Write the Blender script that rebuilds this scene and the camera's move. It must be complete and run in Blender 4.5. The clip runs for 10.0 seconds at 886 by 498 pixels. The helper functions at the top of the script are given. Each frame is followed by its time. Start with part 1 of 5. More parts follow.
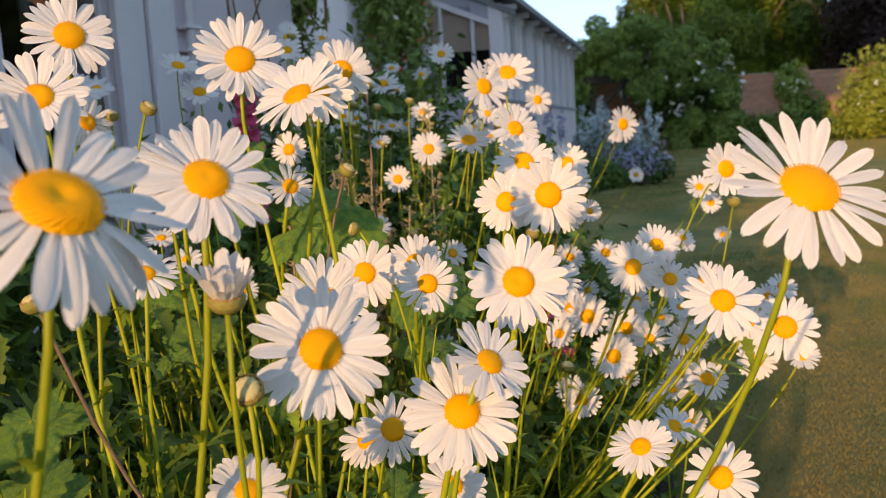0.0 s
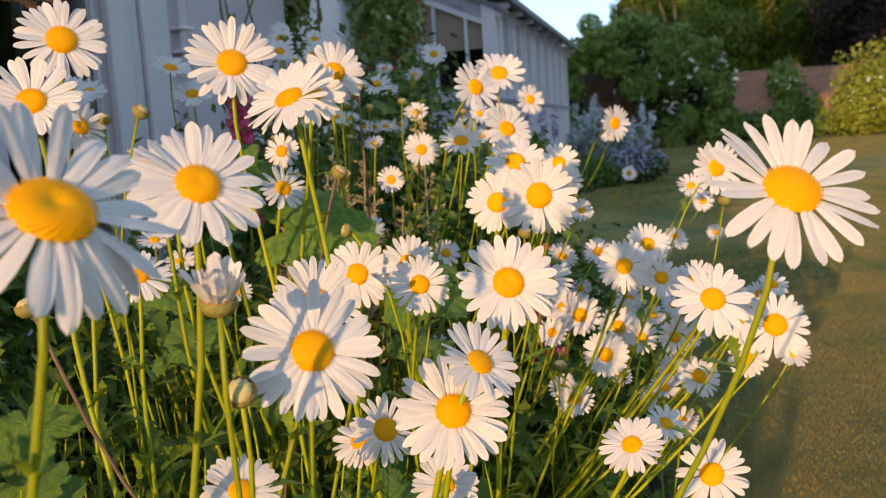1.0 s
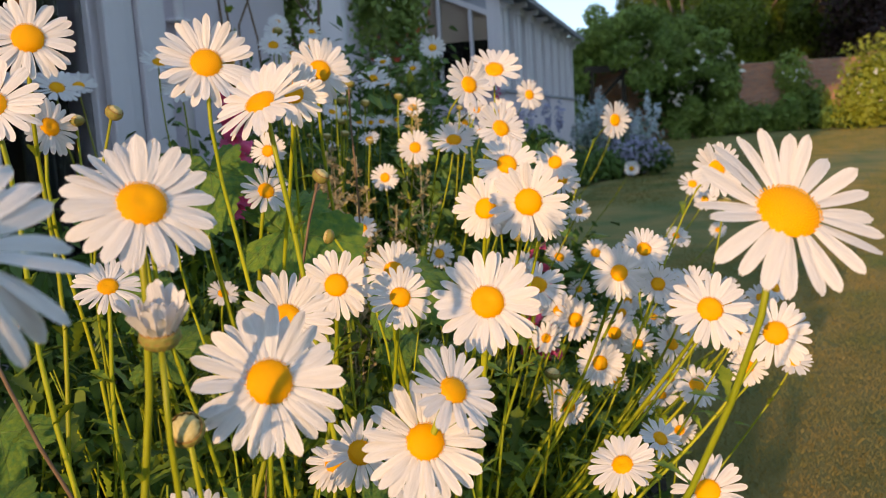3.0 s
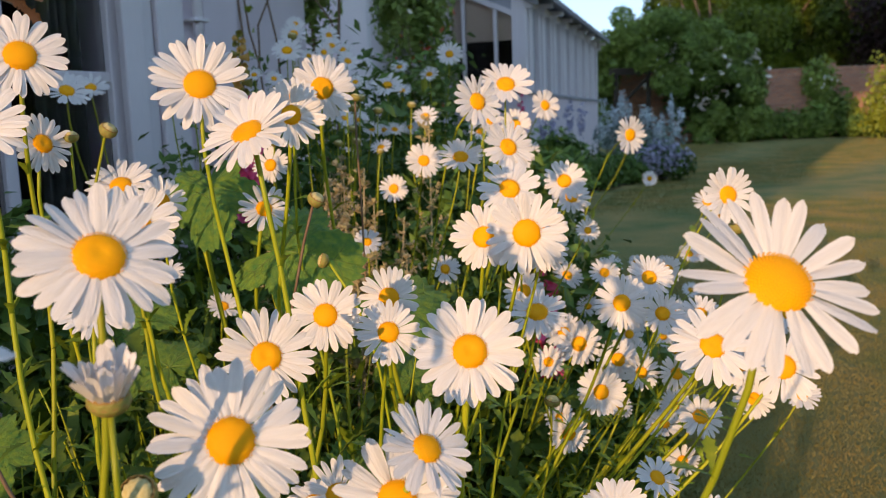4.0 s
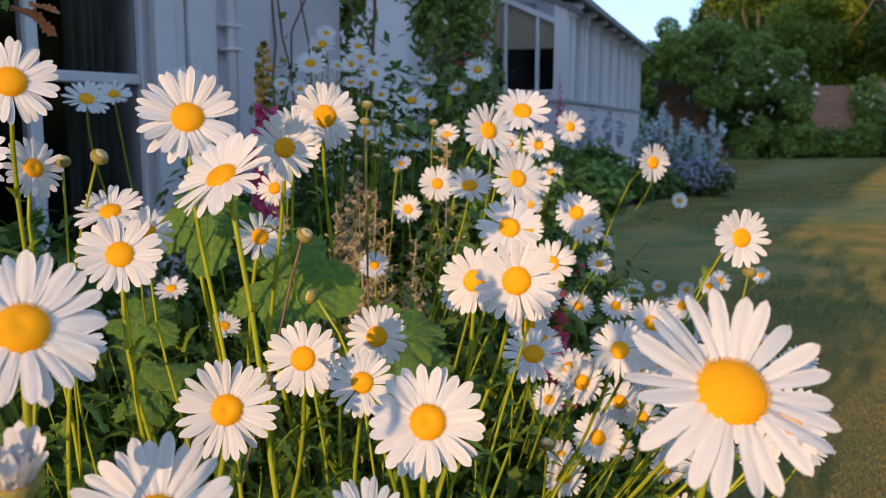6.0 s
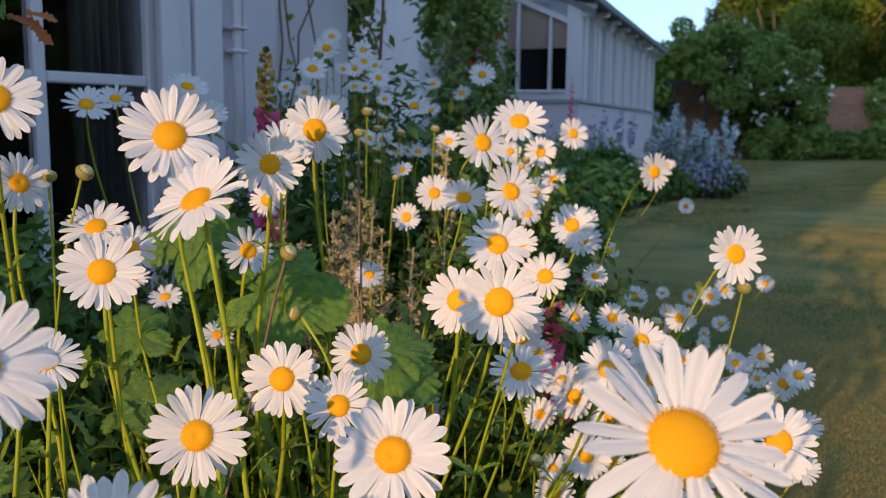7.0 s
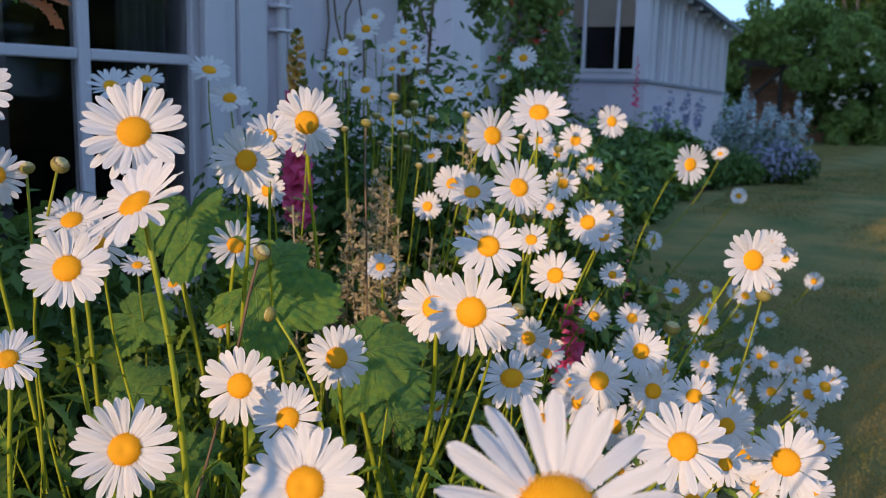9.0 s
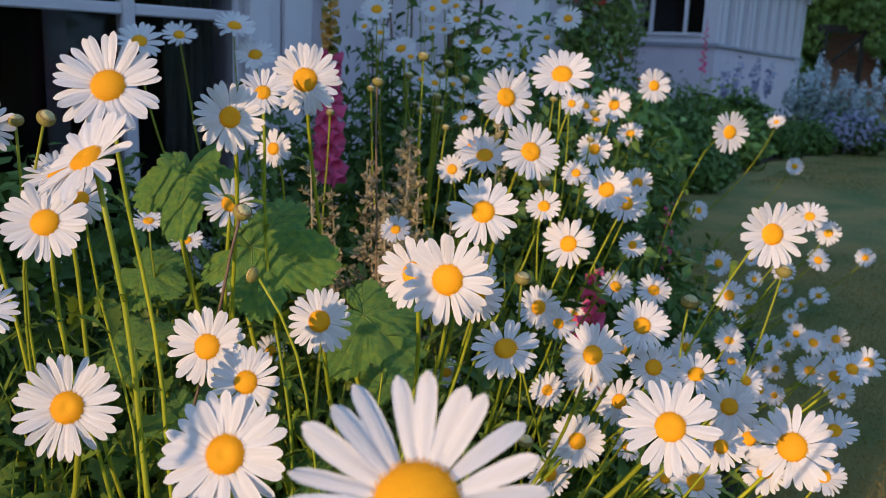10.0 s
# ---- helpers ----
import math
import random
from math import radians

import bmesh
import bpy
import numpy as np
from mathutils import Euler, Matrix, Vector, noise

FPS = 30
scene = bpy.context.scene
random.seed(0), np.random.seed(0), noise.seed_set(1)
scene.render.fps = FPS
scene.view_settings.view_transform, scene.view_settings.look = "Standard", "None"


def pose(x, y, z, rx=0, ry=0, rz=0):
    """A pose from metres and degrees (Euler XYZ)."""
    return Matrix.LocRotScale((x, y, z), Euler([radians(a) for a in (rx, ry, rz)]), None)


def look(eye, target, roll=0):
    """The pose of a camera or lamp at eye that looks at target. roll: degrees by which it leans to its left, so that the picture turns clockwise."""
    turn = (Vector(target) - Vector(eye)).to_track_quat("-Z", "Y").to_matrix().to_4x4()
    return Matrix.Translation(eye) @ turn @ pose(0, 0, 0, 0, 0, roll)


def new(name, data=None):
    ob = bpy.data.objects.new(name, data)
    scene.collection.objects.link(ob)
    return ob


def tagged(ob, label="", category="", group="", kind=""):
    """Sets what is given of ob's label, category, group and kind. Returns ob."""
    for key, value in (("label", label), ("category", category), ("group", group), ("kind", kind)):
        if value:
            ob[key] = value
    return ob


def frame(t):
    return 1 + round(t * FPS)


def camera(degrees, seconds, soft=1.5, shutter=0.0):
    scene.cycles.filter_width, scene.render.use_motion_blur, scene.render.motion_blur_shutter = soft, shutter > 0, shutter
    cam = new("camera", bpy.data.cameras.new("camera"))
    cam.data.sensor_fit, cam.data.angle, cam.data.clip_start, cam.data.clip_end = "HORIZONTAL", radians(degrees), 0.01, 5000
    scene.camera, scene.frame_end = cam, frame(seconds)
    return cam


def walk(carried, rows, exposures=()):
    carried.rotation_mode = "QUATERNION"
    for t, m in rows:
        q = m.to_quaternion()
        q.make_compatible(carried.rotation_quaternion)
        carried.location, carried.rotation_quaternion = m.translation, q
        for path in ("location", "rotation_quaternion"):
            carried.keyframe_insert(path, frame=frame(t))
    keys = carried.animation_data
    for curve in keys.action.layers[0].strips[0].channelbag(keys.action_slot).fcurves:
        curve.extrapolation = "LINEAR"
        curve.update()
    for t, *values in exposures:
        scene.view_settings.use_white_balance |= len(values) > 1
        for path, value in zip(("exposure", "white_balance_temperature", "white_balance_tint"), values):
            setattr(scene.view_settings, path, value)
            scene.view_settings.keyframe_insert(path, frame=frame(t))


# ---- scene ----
cam = camera(53.7, 10.0, soft=0.72)
cam.data.dof.use_dof = True
cam.data.dof.focus_distance = 0.75
cam.data.dof.aperture_fstop = 13.0
EXPOSURES = [(0.0, 0.91, 7950, 12), (2.5, 0.91, 7950, 12), (4.5, 0.84, 7250, 12), (5.5, 0.83, 6950, 12), (7.5, 0.74, 6600, 12), (9.0, 0.71, 6150, 12), (10.0, 0.72, 6250, 12)]
# seconds, place, turn
ROWS = [
    (0, 0.0000, 0.0000, 0.8500, 82.69, 3.45, 0.70),
    (0.5, 0.0050, -0.0032, 0.8514, 82.61, 3.62, 0.51),
    (1, 0.0034, -0.0068, 0.8526, 82.60, 3.77, 0.32),
    (1.5, 0.0080, 0.0000, 0.8528, 82.48, 3.85, 0.29),
    (2, 0.0081, 0.0103, 0.8500, 82.28, 3.82, 0.40),
    (2.5, 0.0143, 0.0217, 0.8550, 82.13, 3.85, 0.37),
    (4, 0.0503, 0.0610, 0.8921, 81.94, 2.17, 2.17),
    (4.5, 0.0667, 0.0722, 0.9100, 81.98, 1.53, 2.89),
    (5, 0.0824, 0.0774, 0.9202, 82.18, 0.95, 3.63),
    (5.5, 0.0893, 0.0843, 0.9233, 82.23, 0.41, 4.25),
    (7, 0.1240, 0.1014, 0.9500, 82.01, -0.53, 5.69),
    (7.5, 0.1453, 0.1035, 0.9621, 82.17, -0.63, 6.04),
    (8, 0.1634, 0.1144, 0.9672, 82.09, -0.89, 6.97),
    (8.5, 0.1851, 0.1350, 0.9710, 81.35, -1.06, 8.53),
    (9, 0.2045, 0.1551, 0.9728, 80.43, -1.45, 10.10),
    (9.5, 0.2467, 0.1826, 0.9739, 79.01, -2.02, 12.37),
    (10, 0.2741, 0.2000, 0.9722, 77.86, -2.34, 14.43),
]
walk(cam, [(t, pose(*place)) for t, *place in ROWS], EXPOSURES)

# ---- light ----
SUN_AZIMUTH = 24.5   # the way the light travels, degrees from +y towards +x
SUN_HEIGHT = 9.0
way = Vector((math.sin(radians(SUN_AZIMUTH)) * math.cos(radians(SUN_HEIGHT)), math.cos(radians(SUN_AZIMUTH)) * math.cos(radians(SUN_HEIGHT)), -math.sin(radians(SUN_HEIGHT))))
world = bpy.data.worlds.new("evening_sky")
world.use_nodes = True
scene.world = world
sky = world.node_tree.nodes.new("ShaderNodeTexSky")
sky.sky_type = "NISHITA"
sky.sun_disc = False
sky.sun_elevation = radians(SUN_HEIGHT)
sky.sun_rotation = radians(180 + SUN_AZIMUTH)
backing = world.node_tree.nodes["Background"]
sky.air_density, sky.dust_density, sky.ozone_density = 0.82, 0.45, 1.15
backing.inputs["Strength"].default_value = 0.335
# deep evening blue already low over the garden: the sky is read a little higher than it stands
aim = world.node_tree.nodes.new("ShaderNodeTexCoord")
lift = world.node_tree.nodes.new("ShaderNodeVectorMath")
lift.operation = "ADD"
lift.inputs[1].default_value = (0, 0, 0.35)
level = world.node_tree.nodes.new("ShaderNodeVectorMath")
level.operation = "NORMALIZE"
world.node_tree.links.new(aim.outputs["Generated"], lift.inputs[0])
world.node_tree.links.new(lift.outputs[0], level.inputs[0])
world.node_tree.links.new(level.outputs[0], sky.inputs["Vector"])
world.node_tree.links.new(sky.outputs[0], backing.inputs["Color"])
sun = new("sun", bpy.data.lights.new("sun", "SUN"))
sun.data.energy = 2.3
sun.data.angle = radians(0.6)
sun.data.color = (1.0, 0.685, 0.42)
sun.matrix_world = look((0, 0, 30), Vector((0, 0, 30)) + way)

# ---- materials ----
rng = np.random.default_rng(7)


def mat(name, a, b, rough=0.6, scale=20.0, fine=200.0, bump=0.2, bump_size=0.002, through_light=0.0, vary=0.0, metal=0.0, stretch=(1, 1, 1), gloss=0.3):
    """Two base colours mixed by coarse and fine noise, with relief; vary: brightness from piece to piece; through_light: leaf translucency."""
    m = bpy.data.materials.new(name)
    m.use_nodes = True
    n, l = m.node_tree.nodes, m.node_tree.links
    p = n["Principled BSDF"]
    p.inputs["Roughness"].default_value, p.inputs["Metallic"].default_value = rough, metal
    p.inputs["Specular IOR Level"].default_value = gloss
    co = n.new("ShaderNodeTexCoord")
    mp = n.new("ShaderNodeMapping")
    mp.inputs["Scale"].default_value = stretch
    l.new(co.outputs["Object"], mp.inputs["Vector"])
    big, small = n.new("ShaderNodeTexNoise"), n.new("ShaderNodeTexNoise")
    big.inputs["Scale"].default_value, small.inputs["Scale"].default_value = scale, fine
    big.inputs["Detail"].default_value, small.inputs["Detail"].default_value = 3, 4
    for t in (big, small):
        l.new(mp.outputs[0], t.inputs["Vector"])
    both = n.new("ShaderNodeMath")
    both.operation = "MULTIPLY_ADD"
    both.inputs[1].default_value = 0.4
    l.new(small.outputs[0], both.inputs[0])
    half = n.new("ShaderNodeMath")
    half.operation = "MULTIPLY_ADD"
    half.inputs[1].default_value, half.inputs[2].default_value = 1.6, -0.52
    l.new(big.outputs[0], half.inputs[0])
    l.new(half.outputs[0], both.inputs[2])
    mix = n.new("ShaderNodeMix")
    mix.data_type = "RGBA"
    mix.inputs[6].default_value, mix.inputs[7].default_value = (*a, 1), (*b, 1)
    l.new(both.outputs[0], mix.inputs[0])
    colour = mix.outputs[2]
    if vary:
        info, geo, add = n.new("ShaderNodeObjectInfo"), n.new("ShaderNodeNewGeometry"), n.new("ShaderNodeMath")
        l.new(info.outputs["Random"], add.inputs[0])
        l.new(geo.outputs["Random Per Island"], add.inputs[1])
        rangeof = n.new("ShaderNodeMapRange")
        rangeof.inputs["From Max"].default_value = 2.0
        rangeof.inputs["To Min"].default_value, rangeof.inputs["To Max"].default_value = 1 - vary, 1 + vary
        l.new(add.outputs[0], rangeof.inputs["Value"])
        hsv = n.new("ShaderNodeHueSaturation")
        l.new(rangeof.outputs[0], hsv.inputs["Value"])
        l.new(colour, hsv.inputs["Color"])
        colour = hsv.outputs[0]
    l.new(colour, p.inputs["Base Color"])
    if bump:
        bp = n.new("ShaderNodeBump")
        bp.inputs["Strength"].default_value, bp.inputs["Distance"].default_value = bump, bump_size
        l.new(small.outputs[0], bp.inputs["Height"])
        l.new(bp.outputs[0], p.inputs["Normal"])
    if through_light:
        tl, ms = n.new("ShaderNodeBsdfTranslucent"), n.new("ShaderNodeMixShader")
        ms.inputs[0].default_value = through_light
        l.new(colour, tl.inputs["Color"])
        l.new(p.outputs[0], ms.inputs[1])
        l.new(tl.outputs[0], ms.inputs[2])
        l.new(ms.outputs[0], n["Material Output"].inputs["Surface"])
    return m


PETAL = mat("white_petal", (0.85, 0.825, 0.815), (0.75, 0.725, 0.72), 0.55, 14, 46, 0.45, 0.0012, 0.22, 0.05, stretch=(0.12, 1, 1))
DISC = mat("yellow_disc_florets", (0.95, 0.475, 0.003), (0.85, 0.35, 0.002), 0.65, 160, 1400, 0.3, 0.0004, 0.0, 0.12)
CALYX = mat("calyx_green", (0.20, 0.21, 0.045), (0.33, 0.28, 0.08), 0.6, 3, 40, 0.3, 0.0006)
STEM = mat("daisy_stem_green", (0.15, 0.22, 0.011), (0.45, 0.44, 0.026), 0.45, 9, 260, 0.5, 0.0010, 0.05, 0.35, stretch=(1, 1, 0.35))
LEAF = mat("daisy_leaf_green", (0.032, 0.085, 0.010), (0.20, 0.26, 0.022), 0.5, 30, 300, 0.3, 0.001, 0.15, 0.5)
STEMLEAF = mat("stem_leaf_green", (0.09, 0.18, 0.016), (0.30, 0.36, 0.028), 0.5, 3, 30, 0.3, 0.001, 0.2, 0.4)
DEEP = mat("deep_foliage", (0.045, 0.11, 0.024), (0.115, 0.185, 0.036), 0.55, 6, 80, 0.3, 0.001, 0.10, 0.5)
BIGLEAF = mat("hollyhock_leaf", (0.06, 0.23, 0.065), (0.30, 0.42, 0.055), 0.5, 12, 90, 0.9, 0.004, 0.18, 0.15)
VEIN = mat("pale_leaf_vein", (0.11, 0.20, 0.05), (0.17, 0.25, 0.06), 0.6, 30, 200, 0.2, 0.001)
DRY = mat("dry_bracts", (0.28, 0.28, 0.14), (0.56, 0.42, 0.27), 0.75, 18, 300, 0.3, 0.001, 0.15, 0.5)
TWIG = mat("brown_twig", (0.13, 0.08, 0.05), (0.24, 0.16, 0.10), 0.7, 40, 300, 0.3, 0.001, 0.0, 0.2)
SCALERIM = mat("dry_brown_scale_rim", (0.24, 0.13, 0.035), (0.38, 0.24, 0.08), 0.7, 200, 900, 0.3, 0.0006)
BUD = mat("cream_bud", (0.56, 0.46, 0.17), (0.72, 0.63, 0.34), 0.6, 3, 30, 0.3, 0.0006, 0.1)
PINK = mat("foxglove_pink", (0.80, 0.07, 0.24), (0.86, 0.20, 0.36), 0.5, 60, 400, 0.2, 0.0006, 0.25, 0.3)
ORANGE = mat("faded_foxglove", (0.78, 0.40, 0.14), (0.56, 0.42, 0.10), 0.6, 80, 400, 0.2, 0.0006, 0.2, 0.25)
LAWN = mat("dry_lawn", (0.070, 0.145, 0.042), (0.38, 0.255, 0.085), 0.95, 1.8, 140, 0.6, 0.012)
BLADE = mat("lawn_blades", (0.09, 0.155, 0.042), (0.43, 0.27, 0.09), 0.8, 1.8, 9, 0.0, 0.001, 0.3, 0.22)
SOIL = mat("bed_soil", (0.035, 0.026, 0.018), (0.07, 0.05, 0.035), 0.95, 8, 90, 1.0, 0.01)
PAINT = mat("pale_painted_timber", (0.77, 0.715, 0.735), (0.65, 0.60, 0.63), 0.5, 3, 60, 0.25, 0.002, stretch=(1, 1, 0.2))
RENDER = mat("pale_wall_render", (0.74, 0.65, 0.70), (0.63, 0.55, 0.60), 0.85, 2.5, 120, 0.4, 0.003)
# lilac grey that holds the shading and sky reflection of pale parts
SHADE_GREY = mat("shade_grey", (0.40, 0.40, 0.45), (0.33, 0.33, 0.38), 0.45, 3, 60, 0.2, 0.002, stretch=(1, 1, 0.2))
ROOF = mat("grey_roof_felt", (0.20, 0.20, 0.22), (0.28, 0.28, 0.30), 0.8, 4, 60, 0.4, 0.004)
BLIND = mat("cream_blind_cloth", (0.80, 0.62, 0.48), (0.70, 0.54, 0.42), 0.9, 4, 60, 0.2, 0.002)
# interior shade put into the colour: near-black on all inner walls
ROOM_SHADE = mat("room_shade", (0.02, 0.02, 0.022), (0.035, 0.033, 0.035), 0.9, 3, 40, 0.1)
CURTAIN = mat("grey_curtain", (0.13, 0.13, 0.12), (0.075, 0.075, 0.072), 0.9, 9, 200, 0.3, stretch=(1, 1, 0.1))
CLIMB = mat("climber_leaf", (0.13, 0.22, 0.045), (0.27, 0.34, 0.08), 0.5, 3, 60, 0.2, 0.001, 0.2, 0.45)
RED = mat("red_rose_petal", (0.75, 0.05, 0.05), (0.85, 0.16, 0.08), 0.55, 30, 200, 0.2, 0.001, 0.15, 0.2)
WHITEROSE = mat("white_rose_petal", (0.80, 0.78, 0.72), (0.70, 0.66, 0.60), 0.55, 30, 200, 0.2, 0.001, 0.15, 0.1)
HEDGE = mat("hedge_leaf", (0.11, 0.22, 0.05), (0.29, 0.39, 0.08), 0.5, 0.8, 8, 0.1, 0.001, 0.2, 0.6)
TREE = mat("tree_leaf", (0.06, 0.12, 0.012), (0.20, 0.25, 0.025), 0.5, 0.5, 6, 0.1, 0.001, 0.25, 0.6)
COPPER = mat("copper_beech_leaf", (0.022, 0.010, 0.010), (0.040, 0.017, 0.014), 0.5, 0.4, 6, 0.1, 0.001, 0.15, 0.4)
GOLD = mat("golden_shrub_leaf", (0.21, 0.26, 0.03), (0.33, 0.35, 0.05), 0.5, 0.8, 8, 0.1, 0.001, 0.25, 0.4)
SILVER = mat("pale_blue_blossom", (0.78, 0.84, 0.90), (0.44, 0.54, 0.54), 0.7, 5, 40, 0.1, 0.001, 0.15, 0.3)
SILVERLEAF = mat("grey_green_leaf", (0.22, 0.30, 0.26), (0.34, 0.42, 0.38), 0.6, 5, 40, 0.1, 0.001, 0.15, 0.4)
VIOLET = mat("violet_blossom", (0.36, 0.36, 0.52), (0.48, 0.46, 0.62), 0.7, 5, 40, 0.1, 0.001, 0.15, 0.35)
RUST = mat("rust_red_leaf", (0.36, 0.09, 0.03), (0.50, 0.18, 0.05), 0.5, 40, 300, 0.3, 0.001, 0.2, 0.2)
OCHRE = mat("ochre_leaf", (0.50, 0.30, 0.05), (0.42, 0.33, 0.07), 0.5, 40, 300, 0.3, 0.001, 0.2, 0.2)
TIMBER = mat("dark_weathered_timber", (0.025, 0.020, 0.016), (0.05, 0.04, 0.032), 0.9, 5, 50, 0.6, 0.01, stretch=(1, 1, 0.3))
BARK = mat("bark", (0.10, 0.075, 0.055), (0.18, 0.14, 0.10), 0.9, 5, 50, 0.8, 0.02, stretch=(1, 1, 0.3))


def glass_material():
    m = bpy.data.materials.new("window_glass")
    m.use_nodes = True
    p = m.node_tree.nodes["Principled BSDF"]
    p.inputs["Roughness"].default_value = 0.02
    p.inputs["Transmission Weight"].default_value = 1.0
    p.inputs["IOR"].default_value = 1.25
    return m


def brick_material():
    m = bpy.data.materials.new("old_red_brick")
    m.use_nodes = True
    n, l = m.node_tree.nodes, m.node_tree.links
    p = n["Principled BSDF"]
    p.inputs["Roughness"].default_value = 0.9
    co, br, no, mx = n.new("ShaderNodeTexCoord"), n.new("ShaderNodeTexBrick"), n.new("ShaderNodeTexNoise"), n.new("ShaderNodeMix")
    mp = n.new("ShaderNodeMapping")
    mp.inputs["Rotation"].default_value = (radians(90), 0, 0)
    l.new(co.outputs["Object"], mp.inputs["Vector"])
    l.new(mp.outputs[0], br.inputs["Vector"])
    br.inputs["Scale"].default_value = 1.0
    br.inputs["Brick Width"].default_value, br.inputs["Row Height"].default_value, br.inputs["Mortar Size"].default_value = 0.225, 0.075, 0.008
    br.inputs["Color1"].default_value, br.inputs["Color2"].default_value, br.inputs["Mortar"].default_value = (0.80, 0.34, 0.19, 1), (0.54, 0.25, 0.17, 1), (0.58, 0.47, 0.38, 1)
    no.inputs["Scale"].default_value = 1.7
    no.inputs["Detail"].default_value = 5
    mx.data_type, mx.blend_type = "RGBA", "MULTIPLY"
    mx.inputs[0].default_value = 0.6
    l.new(br.outputs["Color"], mx.inputs[6])
    l.new(no.outputs["Fac"], mx.inputs[7])
    l.new(mx.outputs[2], p.inputs["Base Color"])
    return m


GLASS = glass_material()
BRICK = brick_material()

# ---- mesh helpers ----


def mesh_of(name, verts, faces, material, smooth=True):
    me = bpy.data.meshes.new(name)
    me.from_pydata([tuple(v) for v in verts], [], [tuple(f) for f in faces])
    me.materials.append(material)
    if smooth:
        me.polygons.foreach_set("use_smooth", [True] * len(me.polygons))
    me.update()
    return me


def part(name, me, parent=None, place=None, label=""):
    ob = new(name, me)
    if parent is not None:
        ob.parent = parent
    if place is not None:
        ob.matrix_basis = place
    if label:
        tagged(ob, label)
    return ob


def tube(points, radii, sides=6):
    """Vertices and faces of a tube along points."""
    pts = [Vector(p) for p in points]
    verts, faces = [], []
    side = Vector((1, 0, 0))
    for i, p in enumerate(pts):
        d = (pts[min(i + 1, len(pts) - 1)] - pts[max(i - 1, 0)]).normalized()
        side = (side - d * side.dot(d))
        side = side.normalized() if side.length > 1e-4 else d.orthogonal().normalized()
        up = d.cross(side)
        r = radii[i] if isinstance(radii, (list, tuple)) else radii
        for k in range(sides):
            a = 2 * math.pi * k / sides
            verts.append(p + r * (math.cos(a) * side + math.sin(a) * up))
    for i in range(len(pts) - 1):
        for k in range(sides):
            a, b = i * sides + k, i * sides + (k + 1) % sides
            faces.append((a, b, b + sides, a + sides))
    faces.append(tuple(range(sides))[::-1])
    faces.append(tuple(range((len(pts) - 1) * sides, len(pts) * sides)))
    return verts, faces


def join(*pieces):
    verts, faces = [], []
    for v, f in pieces:
        k = len(verts)
        verts += [Vector(p) for p in v]
        faces += [tuple(i + k for i in q) for q in f]
    return verts, faces


def block(x0, x1, y0, y1, z0, z1, edge=0.004):
    """A box with bevelled edges."""
    bm = bmesh.new()
    bmesh.ops.create_cube(bm, size=1.0)
    for v in bm.verts:
        v.co = Vector((x0 + (v.co.x + 0.5) * (x1 - x0), y0 + (v.co.y + 0.5) * (y1 - y0), z0 + (v.co.z + 0.5) * (z1 - z0)))
    if edge:
        bmesh.ops.bevel(bm, geom=bm.edges[:], offset=min(edge, 0.3 * min(abs(x1 - x0), abs(y1 - y0), abs(z1 - z0))), segments=1, affect="EDGES")
    bm.verts.index_update()
    verts, faces = [v.co.copy() for v in bm.verts], [tuple(v.index for v in f.verts) for f in bm.faces]
    bm.free()
    return verts, faces


def turned(n):
    """A turn that takes +z to n."""
    return Vector(n).to_track_quat("Z", "Y").to_matrix().to_4x4()


def leaf_cloud(blobs, count, size, shell=0.55, flat=0.35, seed=0):
    """Many small folded leaves, strewn in the outer part of ellipsoid blobs (centre, radii). Numpy arrays of vertices and faces."""
    r = np.random.default_rng(seed)
    share = np.array([b[3] * b[4] + b[4] * b[5] + b[3] * b[5] for b in blobs])
    pick = r.choice(len(blobs), count, p=share / share.sum())
    bl = np.array(blobs)[pick]
    d = r.normal(size=(count, 3))
    d /= np.linalg.norm(d, axis=1)[:, None]
    rad = (shell + (1 - shell) * r.random(count)) * (0.85 + 0.3 * r.random(count))
    c = bl[:, :3] + d * bl[:, 3:6] * rad[:, None]
    nrm = d + r.normal(size=(count, 3)) * 0.7
    nrm[:, 2] += flat
    nrm /= np.linalg.norm(nrm, axis=1)[:, None]
    u = np.cross(nrm, r.normal(size=(count, 3)))
    u /= np.linalg.norm(u, axis=1)[:, None] + 1e-9
    v = np.cross(nrm, u)
    s = (size * (0.6 + 0.8 * r.random(count)))[:, None]
    verts = np.stack([c - u * s, c + v * s * 0.45 + nrm * s * 0.12, c + u * s, c - v * s * 0.45 + nrm * s * 0.12], 1).reshape(-1, 3)
    k = 4 * np.arange(count)[:, None]
    return verts, np.concatenate([k + [0, 1, 2], k + [0, 2, 3]], 0)


# ---- ground ----
def ground_sheet():
    xs = [-200, -60, -20, -8, -4, -2, -1, 0, 0.6, 1.2, 2, 3, 4, 6, 8, 12, 20, 40, 80, 200]
    ys = [-200, -60, -20, -8, -3, -1, 0, 1, 2, 3, 4, 5, 6, 8, 10, 13, 16, 20, 25, 30, 40, 80, 250]
    verts = [(x, y, 0.012 * math.sin(1.3 * x) * math.cos(0.9 * y) if abs(x) < 30 and abs(y) < 40 else 0.0) for y in ys for x in xs]
    w = len(xs)
    faces = [(j * w + i, j * w + i + 1, j * w + w + i + 1, j * w + w + i) for j in range(len(ys) - 1) for i in range(w - 1)]
    return mesh_of("ground", verts, faces, LAWN)


tagged(new("ground", ground_sheet()), "dry patchy garden lawn, greenish brown, in low sun", "lawn", kind="structure")


